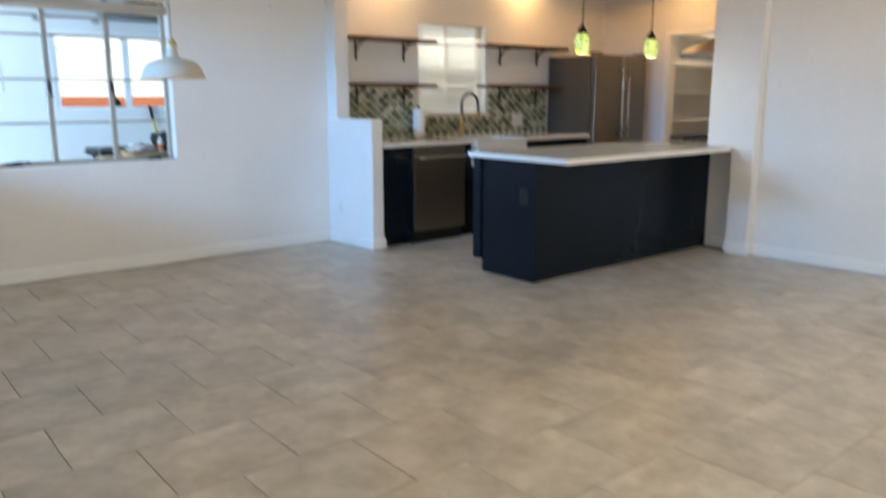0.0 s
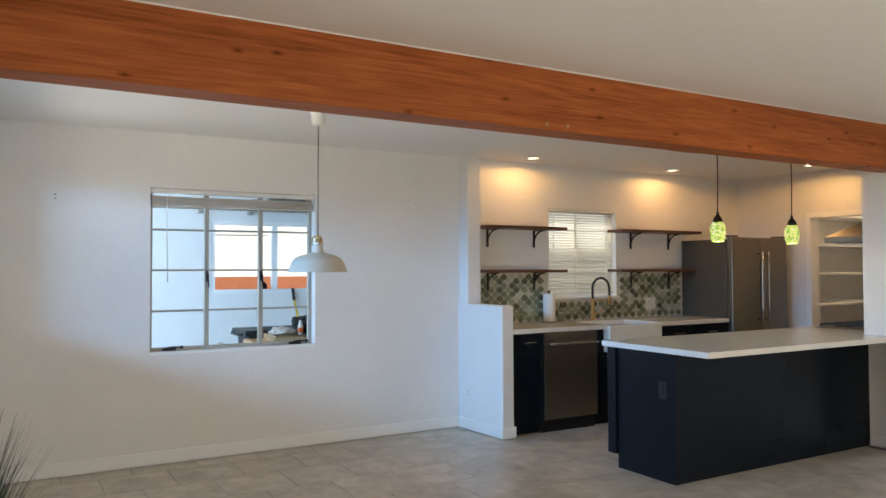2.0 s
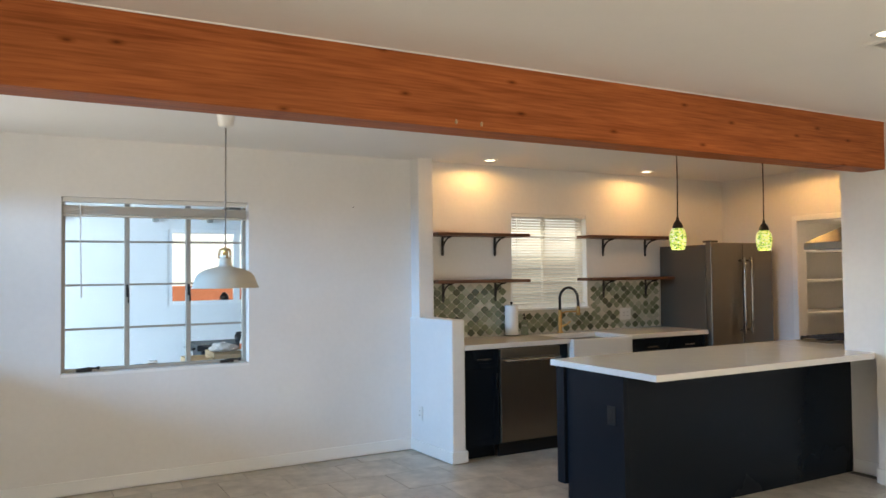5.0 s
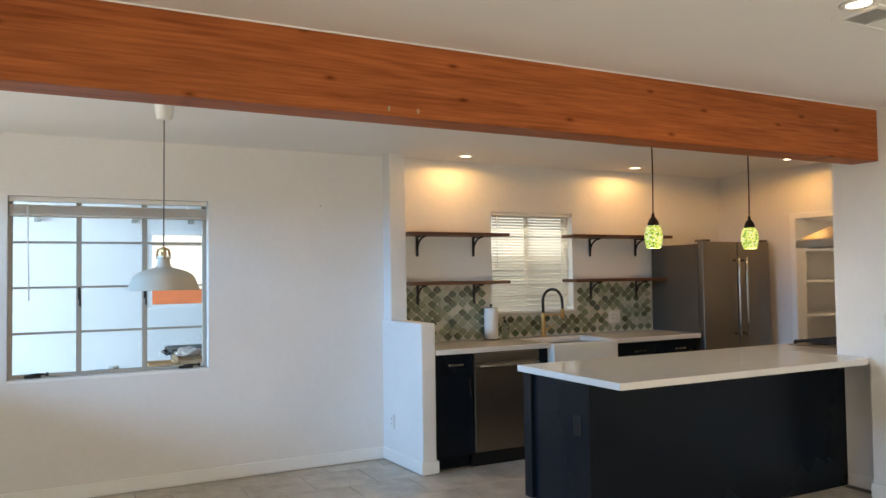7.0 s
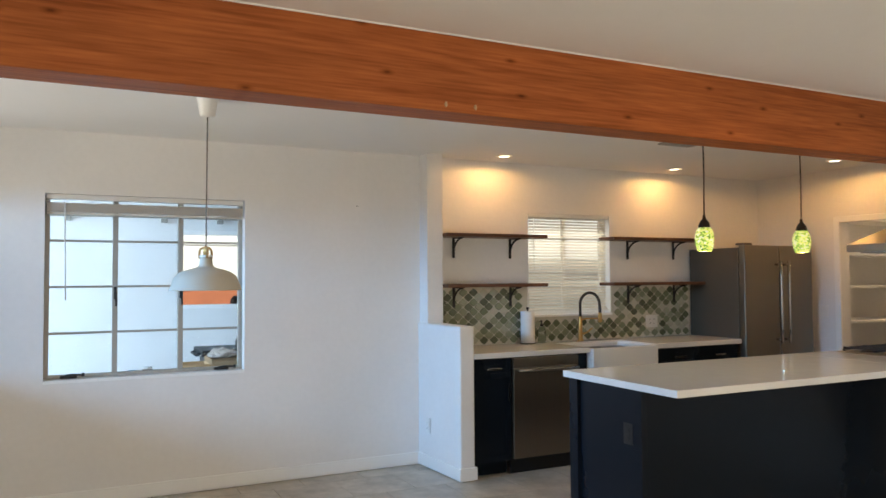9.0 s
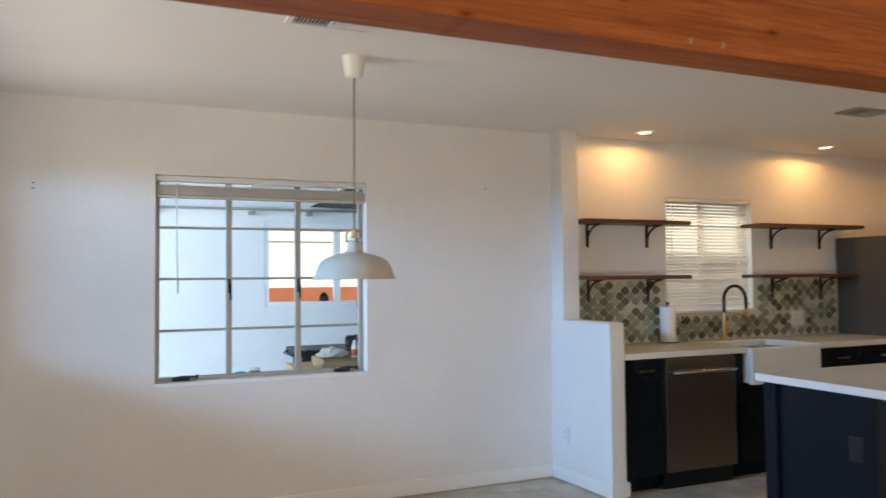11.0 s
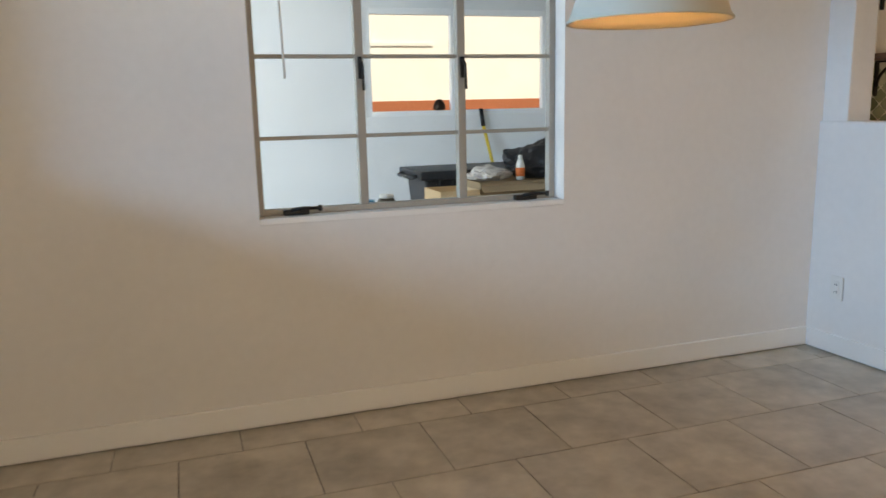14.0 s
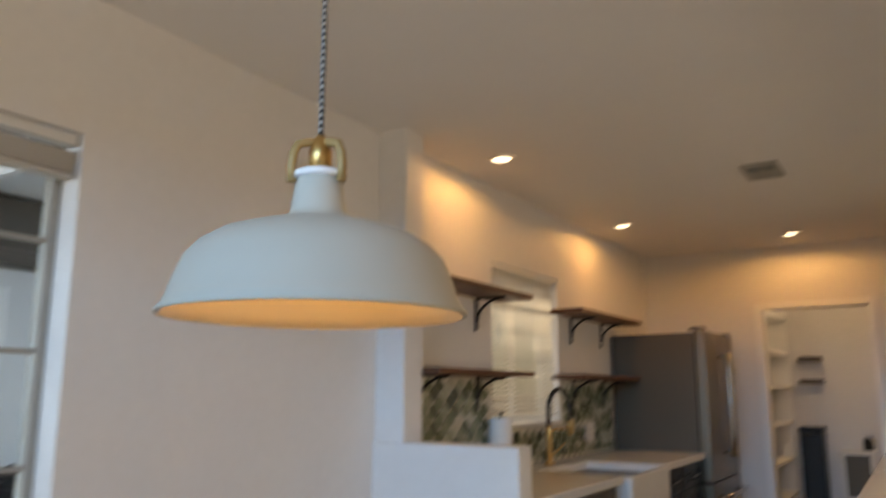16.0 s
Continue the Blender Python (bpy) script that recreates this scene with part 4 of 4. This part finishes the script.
# ---- back porch, yard and neighbour beyond the windows ----
EARTH = material("dry_ground", (0.30, 0.24, 0.18), 0.95, var=0.2, scale=1.5, fine=20, bump=0.5)
SLAB = material("concrete", (0.36, 0.35, 0.33), 0.85, var=0.12, scale=2, fine=30, bump=0.3)
STUCCO = material("cream_stucco", (0.90, 0.89, 0.87), 0.9, var=0.06, scale=3, fine=40, bump=0.5)
TERRA = material("terracotta_paint", (0.42, 0.14, 0.07), 0.85, var=0.1, scale=3, fine=40, bump=0.4)
ROOFDARK = material("dark_soffit", (0.12, 0.105, 0.09), 0.8, var=0.15, scale=3, fine=30, bump=0.3)
g = bmesh.new()
bmesh.ops.create_grid(g, x_segments=40, y_segments=40, size=400)
for v in g.verts:
    v.co.z = -0.14
tagged(part("ground", g, EARTH), "dry bare earth yard", "ground", kind="structure")
structure("porch_floor", bm_box(-3.0, 4.6, 6.045, 9.2, -0.13, -0.03), SLAB, "grey concrete porch slab", "floor")
# wall added outside so the gaps between the blind's slats look darker
structure("wall_sink_backdrop", bm_box(4.61, 7.4, 7.30, 7.45, -0.13, 2.9), PORCH, "pale painted wall added behind the sink window to darken the blind's gaps")
FARWIN = (2.29, 3.95, 1.15, 2.03)
wall_with_holes("wall_porch", "y", 9.20, 0.14, -3.0, 4.6, -0.1, 2.55, [FARWIN], PORCH, "pale painted porch wall with a wide window")
structure("wall_porch_end", bm_box(4.45, 4.6, 6.045, 9.19, -0.03, 2.55), PORCH, "pale painted end wall of the porch")
structure("ceiling_porch", bm_box(-3.0, 4.6, 6.045, 9.5, 2.52, 2.62), PORCH, "white boarded porch ceiling", "ceiling")
for i in range(8):
    x = -2.6 + i * 0.95
    tagged(part("rafter", bm_box(x - 0.025, x + 0.025, 6.05, 9.19, 2.39, 2.519, 0.004), PORCH), "white painted porch rafter", "rafter", "porch rafters")
tagged(part("conduit", bm_tube([(-3.0, 9.13, 2.16), (0.6, 9.13, 2.16), (2.4, 9.13, 2.165), (4.44, 9.13, 2.16)], 0.014, 10), SASH), "grey conduit along the porch wall", "conduit")
for x in (1.2, 2.15, 2.75):
    jb = bm_box(x - 0.03, x + 0.03, 9.11, 9.198, 2.105, 2.145, 0.004)
    tagged(part("junction_box", jb, SASH), "small grey junction box on the porch wall", "junction box", "porch junction boxes")
tagged(part("porch_soffit", bm_prism([(2.75, 2.20), (4.44, 2.16), (4.44, 2.50), (3.35, 2.50)], 8.55, 9.1), ROOFDARK), "dark boxed soffit under the porch roof", "soffit", kind="structure")
fw = tagged(new("window_3"), "white framed sliding window in the porch wall", "window", kind="structure")
fw.location = (FARWIN[0], 9.2, FARWIN[2])
x0, x1, z0, z1 = FARWIN
fb = bm_box(x0, x0 + 0.05, 9.21, 9.27, z0, z1, 0.004)
for a, b, c, d in ((x1 - 0.05, x1, z0, z1), (x0 + 0.05, x1 - 0.05, z1 - 0.05, z1), (x0 + 0.05, x1 - 0.05, z0, z0 + 0.045), (3.04, 3.11, z0 + 0.045, z1 - 0.05)):
    bm_box(a, b, 9.21, 9.27, c, d, 0.003, fb)
part("window_frame", fb, TRIM, fw)
for a, b in ((x0 + 0.05, 3.04), (3.11, x1 - 0.05)):
    p = part("pane", bm_box(a, b, 9.238, 9.242, z0 + 0.045, z1 - 0.05), GLASS, fw)
    p.visible_shadow = False
nh = thing("neighbour_house", (4, 14, 0), "cream stucco house with a terracotta base, in full sun", "house")
part("wall", bm_box(-9, 17, 13.5, 19, 1.31, 3.3), STUCCO, nh)
part("base_band", bm_box(-9.02, 17.02, 13.46, 19, -0.14, 1.309, 0.01), TERRA, nh, "terracotta painted base")
rf = bmesh.new()
vs = [rf.verts.new(v) for v in ((-9.5, 13.25, 3.301), (17.5, 13.25, 3.301), (17.5, 16.25, 4.6), (-9.5, 16.25, 4.6), (-9.5, 19.6, 3.301), (17.5, 19.6, 3.301))]
rf.faces.new((vs[0], vs[1], vs[2], vs[3])), rf.faces.new((vs[3], vs[2], vs[5], vs[4])), rf.faces.new((vs[0], vs[3], vs[4])), rf.faces.new((vs[1], vs[5], vs[2])), rf.faces.new((vs[0], vs[4], vs[5], vs[1]))
part("roof", rf, TERRA, nh)
part("gutter", bm_box(2.2, 4.3, 13.47, 13.4985, 2.06, 2.11, 0.006), PORCH, nh, "pale pipe on the wall")

# clutter on the porch
PLANK = wood("worn_table", (0.20, 0.13, 0.08), (0.36, 0.26, 0.17), 0.7)
tb = thing("work_table", (2.2, 6.8, 0), "worn wooden work table on the porch covered with clutter", "table")
part("tabletop", bm_box(1.15, 3.20, 6.40, 7.15, 0.605, 0.64, 0.004), PLANK, tb)
for x in (1.22, 3.13):
    for y in (6.46, 7.09):
        part("leg", bm_box(x - 0.03, x + 0.03, y - 0.03, y + 0.03, -0.03, 0.604, 0.003), PLANK, tb)


def carton(x0, x1, y0, y1, z0, z1, label, mat):
    ob = thing("cardboard_box", ((x0 + x1) / 2, (y0 + y1) / 2, z0), label, "box", "boxes on the work table")
    body = bm_box(x0, x1, y0, y0 + 0.005, z0, z1)
    bm_box(x0, x1, y1 - 0.005, y1, z0, z1, 0, body), bm_box(x0, x0 + 0.005, y0 + 0.005, y1 - 0.005, z0, z1, 0, body), bm_box(x1 - 0.005, x1, y0 + 0.005, y1 - 0.005, z0, z1, 0, body), bm_box(x0, x1, y0, y1, z0, z0 + 0.004, 0, body)
    part("body", body, mat, ob)
    fl = bm_box(x0, x1, y0 - 0.05, y0 - 0.001, z1 - 0.02, z1 - 0.016)
    bmesh.ops.rotate(fl, verts=fl.verts[:], cent=(x0, y0, z1 - 0.018), matrix=Matrix.Rotation(radians(35), 3, "X"))
    part("flap", fl, mat, ob)


PALECARD = material("pale_card", (0.70, 0.50, 0.29), 0.85, var=0.05, scale=5, fine=60, bump=0.1)
carton(2.01, 2.22, 6.52, 6.78, 0.642, 0.812, "small pale cardboard box on the porch table", PALECARD)
carton(2.24, 3.02, 6.56, 6.92, 0.642, 0.842, "long brown cardboard box on the porch table", CARD)


def crumple(name, at, size, mat, label, category, seed):
    """A soft crumpled lump resting on its base."""
    bm = bmesh.new()
    bmesh.ops.create_icosphere(bm, subdivisions=4, radius=1.0)
    for v in bm.verts:
        p = v.co.normalized()
        d = 1 + 0.25 * noise.noise(p * 1.6 + Vector((seed, 0, 0))) + 0.13 * noise.noise(p * 4.5 + Vector((0, seed, 0))) + 0.05 * noise.noise(p * 11 + Vector((0, 0, seed)))
        v.co = Vector((p.x * size[0] * d, p.y * size[1] * d, max(0, p.z * 0.75 + 0.45) * size[2] * d))
        v.co += Vector(at)
    return tagged(part(name, bm, mat), label, category)


BAGBLACK = material("black_bag", (0.02, 0.02, 0.023), 0.45, var=0.2, scale=8, fine=60, bump=0.3)
FILM = material("thin_plastic_film", (0.62, 0.58, 0.55), 0.25, var=0.15, scale=9, fine=50, bump=0.5)
crumple("black_bag", (2.72, 6.74, 0.843), (0.27, 0.15, 0.165), BAGBLACK, "black bag slumped on the brown cardboard box", "bag", 3.1)
crumple("plastic_wrapping", (2.35, 6.72, 0.843), (0.11, 0.11, 0.058), FILM, "crumpled clear plastic wrapping on the cardboard box", "wrapping", 8.4)
bt = thing("spray_bottle", (2.49, 6.62, 0.843), "white plastic bottle with an orange label", "bottle")
part("bottle", bm_turn([(0.021, 0), (0.023, 0.008), (0.023, 0.075), (0.016, 0.100), (0.010, 0.108)], 20, (2.49, 6.62, 0.843)), PLASTIC, bt)
part("label", bm_turn([(0.0232, 0.018), (0.0238, 0.019), (0.0238, 0.062), (0.0232, 0.063)], 20, (2.49, 6.62, 0.843)), material("orange_label", (0.75, 0.16, 0.03), 0.4, var=0.05), bt, "orange label")
part("cap", bm_turn([(0.011, 0.1082), (0.011, 0.124), (0.008, 0.128), (0.001, 0.129)], 14, (2.49, 6.62, 0.843)), PLASTIC, bt)
RED = material("red_plastic", (0.55, 0.05, 0.04), 0.4, var=0.05)
BLUE = material("blue_plastic", (0.05, 0.25, 0.45), 0.4, var=0.05)
for x, y, h, r, mat in ((1.36, 6.55, 0.135, 0.04, PLASTIC), (1.66, 6.60, 0.145, 0.045, PLASTIC), (1.77, 6.66, 0.16, 0.05, STEEL_SIDE), (1.87, 6.55, 0.12, 0.035, RED)):
    pot = thing("paint_pot", (x, y, 0.6405), "small plastic pot on the porch table", "pot", "pots on the work table")
    part("body", bm_turn([(r * 0.9, 0), (r, 0.006), (r, h * 0.75), (r * 0.7, h * 0.9)], 18, (x, y, 0.6405)), mat, pot)
    part("lid", bm_turn([(r * 0.74, h * 0.9), (r * 0.74, h), (0.001, h + 0.002)], 18, (x, y, 0.641)), PLASTIC if mat is not PLASTIC else BLUE, pot)

bn = thing("wheeled_bin", (2.880, 8.35, -0.03), "black plastic wheeled bin against the porch wall", "bin")
bb2 = bm_box(2.450, 3.250, 8.15, 8.62, 0.05, 0.71, 0.02)
for v in bb2.verts:
    if v.co.z < 0.3:
        v.co.x += (2.850 - v.co.x) * 0.16
part("body", bb2, BAGBLACK, bn)
for k in range(7):
    part("rib", bm_box(2.550 + k * 0.1, 2.570 + k * 0.1, 8.132, 8.1515, 0.42, 0.705, 0.003), BAGBLACK, bn)
part("rim", bm_box(2.400, 3.300, 8.10, 8.67, 0.711, 0.775, 0.012), BAGBLACK, bn)
part("handle", bm_tube([(2.405, 8.2, 0.735), (2.365, 8.2, 0.725), (2.365, 8.55, 0.725), (2.405, 8.55, 0.735)], 0.014, 8), BAGBLACK, bn)
for y in (8.2, 8.57):
    part("wheel", bm_tube([(2.530, y - 0.02, 0.03), (2.530, y + 0.02, 0.03)], 0.06, 18), BLACK, bn)
YELLOW = material("yellow_handle", (0.72, 0.50, 0.05), 0.45, var=0.06)
br = thing("broom", (3.40, 8.9, -0.03), "broom with a yellow handle leaning against the porch wall", "broom")
part("handle", bm_tube([(3.42, 8.86, 0.16), (3.31, 9.16, 1.05)], 0.014, 10), YELLOW, br)
part("grip", bm_tube([(3.31, 9.163, 1.051), (3.295, 9.18, 1.20)], 0.018, 10), BLACK, br)
hd = bm_box(3.26, 3.58, 8.83, 8.89, 0.09, 0.17, 0.01)
part("head", hd, BLACK, br)
part("bristles", bm_box(3.27, 3.57, 8.81, 8.90, -0.03, 0.089), STEEL_SIDE, br)
tagged(part("sill_knob", bm_turn([(0.03, 0), (0.055, 0.01), (0.05, 0.05), (0.02, 0.09), (0.001, 0.095)], 14, (2.93, 9.225, 1.195)), BRONZE), "small dark knick-knack on the far window sill", "ornament")

# ---- dried plant by the west wall ----
LEAFG = material("blue_green_leaf", (0.045, 0.085, 0.075), 0.6, var=0.25, scale=10, fine=60, bump=0.1)
TWIG = material("dry_twig", (0.09, 0.055, 0.035), 0.8, var=0.2, scale=20, fine=90, bump=0.2)
POT = material("glazed_pot", (0.22, 0.20, 0.18), 0.35, var=0.1, scale=5, fine=40, bump=0.1)
px, py = 0.02, 2.60
pl = thing("potted_grass", (px, py, 0), "grassy artificial plant with dark twigs in a floor pot", "plant")
part("pot", bm_turn([(0.09, 0), (0.10, 0.01), (0.135, 0.30), (0.140, 0.34), (0.128, 0.34), (0.12, 0.30), (0.0, 0.29)], 28, (px, py, 0)), POT, pl)
blades = bmesh.new()
rnd = random.Random(5)
for i in range(300):
    a, lean, h = rnd.uniform(0, 2 * math.pi), rnd.uniform(0.04, 0.24), rnd.uniform(0.50, 0.80)
    r0, w = rnd.uniform(0, 0.06), rnd.uniform(0.004, 0.008)
    c, s = math.cos(a), math.sin(a)
    prev = None
    for k in range(5):
        u = k / 4
        r = r0 + lean * u ** 1.8
        z = 0.29 + h * (u - 0.10 * u * u)
        ww = w * (1 - u ** 2 * 0.95)
        pr = [blades.verts.new((max(WEST + 0.006, px + r * c + d * ww * s), py + r * s - d * ww * c, z)) for d in (-1, 1)]
        if prev:
            blades.faces.new((prev[0], prev[1], pr[1], pr[0]))
        prev = pr
part("leaves", blades, LEAFG, pl)
tw = bmesh.new()
for i in range(5):
    a, h = rnd.uniform(-1.4, 1.4), rnd.uniform(0.70, 0.86)
    lean = rnd.uniform(0.03, 0.14)
    pts = [(px + lean * u ** 1.5 * math.cos(a) + 0.008 * math.sin(9 * u + i), py + lean * u ** 1.5 * math.sin(a), 0.29 + h * u) for u in (0, 0.25, 0.5, 0.75, 1.0)]
    bm_tube(pts, [0.004, 0.0035, 0.003, 0.0025, 0.003], 6, tw)
part("twigs", tw, TWIG, pl, "dark dry twigs")

# ---- pieces: backsplash tiles ----
SPLASH = bpy.data.materials.new("glazed_backsplash")
SPLASH.use_nodes = True
n, l = SPLASH.node_tree.nodes, SPLASH.node_tree.links
oi, rp, ns, mx = n.new("ShaderNodeObjectInfo"), n.new("ShaderNodeValToRGB"), n.new("ShaderNodeTexNoise"), n.new("ShaderNodeMix")
cr = rp.color_ramp
cr.elements[0].color, cr.elements[1].color = (0.085, 0.095, 0.058, 1), (0.56, 0.55, 0.46, 1)
for p, c in ((0.18, (0.125, 0.145, 0.088)), (0.40, (0.18, 0.21, 0.13)), (0.62, (0.245, 0.275, 0.185)), (0.80, (0.34, 0.365, 0.27)), (0.90, (0.46, 0.47, 0.38))):
    cr.elements.new(p).color = (*c, 1)
l.new(oi.outputs["Random"], rp.inputs[0])
ns.inputs["Scale"].default_value, ns.inputs["Detail"].default_value = 30, 4
ns.noise_dimensions = "4D"
far = n.new("ShaderNodeMath")
far.operation = "MULTIPLY"
far.inputs[1].default_value = 90.0
l.new(oi.outputs["Random"], far.inputs[0]), l.new(far.outputs[0], ns.inputs["W"])
mx.data_type, mx.blend_type = "RGBA", "OVERLAY"
mx.inputs["Factor"].default_value = 0.35
l.new(rp.outputs[0], mx.inputs["A"]), l.new(ns.outputs["Color"], mx.inputs["B"])
l.new(mx.outputs["Result"], n["Principled BSDF"].inputs["Base Color"])
n["Principled BSDF"].inputs["Roughness"].default_value = 0.14
PALEGROUT = material("pale_grout", (0.62, 0.60, 0.52), 0.9, var=0.06, scale=20, fine=150, bump=0.2)
bp1, bz0, bz1 = 6.62, 0.9195, 1.402
gb = bm_box(3.888, 4.758, NORTH - 0.008, NORTH + 0.001, bz0, bz1)
bm_box(5.662, bp1, NORTH - 0.008, NORTH + 0.001, bz0, bz1, 0, gb)
bm_box(4.7585, 5.6615, NORTH - 0.008, NORTH + 0.001, bz0, 1.130, 0, gb)
splash = structure("backsplash", gb, PALEGROUT, "mixed green glazed lantern tiles with pale grout behind the worktop", "backsplash")
PW, PH = 0.097, 0.080
out = []
for i in range(20):
    a = 2 * math.pi * i / 20
    c, s = math.cos(a), math.sin(a)
    k = (abs(c) ** 1.14 + abs(s) ** 1.14) ** (-1 / 1.14)
    out.append((k * c * PW * 0.432, k * s * PH * 0.432))
tm = bmesh.new()
rim0 = [tm.verts.new((x, 0.0, z)) for x, z in out]
rim1 = [tm.verts.new((x, -0.0025, z)) for x, z in out]
rim2 = [tm.verts.new((x * 0.88, -0.0045, z * 0.88)) for x, z in out]
for a, b in ((rim0, rim1), (rim1, rim2)):
    for i in range(20):
        tm.faces.new((a[i], a[(i + 1) % 20], b[(i + 1) % 20], b[i]))
tm.faces.new(rim2)
tile_mesh = mesh_of("tile", tm, SPLASH)
row = 0
z = bz0 + 0.035
while z < bz1 - 0.02:
    x = 3.94 + (PW / 2 if row % 2 else 0)
    while x < bp1 - 0.03:
        hidden = 4.71 < x < 5.71 and z > 1.085
        socket = 6.05 < x < 6.21 and 0.98 < z < 1.14
        if not hidden and not socket:
            t = new("tile", tile_mesh)
            t.parent = splash
            t.location = (x, NORTH - 0.0082, z)
            t.rotation_euler = (radians(random.uniform(-0.5, 0.5)), radians(random.uniform(-1, 1)), radians(random.uniform(-0.5, 0.5)))
        x += PW
    z += PH / 2
    row += 1

# ---- pieces: floor tiles ----
FW, FD, GAP = 0.4525, 0.428, 0.0036
shapes = {}


def floor_tile(x0, x1, y0, y1):
    key = (round(x1 - x0, 3), round(y1 - y0, 3))
    if key not in shapes:
        w, d = key[0] / 2, key[1] / 2
        bm = bmesh.new()
        lo = [bm.verts.new((sx * w, sy * d, -0.006)) for sx, sy in ((-1, -1), (1, -1), (1, 1), (-1, 1))]
        mid = [bm.verts.new((sx * w, sy * d, -0.0012)) for sx, sy in ((-1, -1), (1, -1), (1, 1), (-1, 1))]
        hi = [bm.verts.new((sx * (w - 0.0018), sy * (d - 0.0018), 0.0)) for sx, sy in ((-1, -1), (1, -1), (1, 1), (-1, 1))]
        for a, b in ((lo, mid), (mid, hi)):
            for i in range(4):
                bm.faces.new((a[i], a[(i + 1) % 4], b[(i + 1) % 4], b[i]))
        bm.faces.new(hi)
        shapes[key] = mesh_of("tile", bm, TILE)
    t = new("tile", shapes[key])
    t.parent = floor
    t.location = ((x0 + x1) / 2, (y0 + y1) / 2, random.uniform(-0.0006, 0.0))


rows = []
y = 5.69 + FD
k = 0
while y > SOUTH - 0.1:
    rows.append((y - FD, y, k))
    y -= FD
    k += 1
for y0, y1, k in rows:
    y0c, y1c = max(y0, SOUTH), min(y1, NORTH)
    if y1c - y0c < 0.03:
        continue
    x = -0.1925 + (0.0 if k % 2 else -0.2265)
    east = 7.57 if y0 > 3.4 else EAST
    while x < east:
        a, b = max(x, WEST), min(x + FW, east)
        if b - a > 0.02:
            floor_tile(a + GAP / 2, b - GAP / 2, y0c + GAP / 2, y1c - GAP / 2)
        x += FW
structure("floor_pantry", bm_box(7.575, 9.70, 3.56, 5.60, -0.0048, 0.0), TILE, "plain beige-grey tiles in the pantry", "floor")
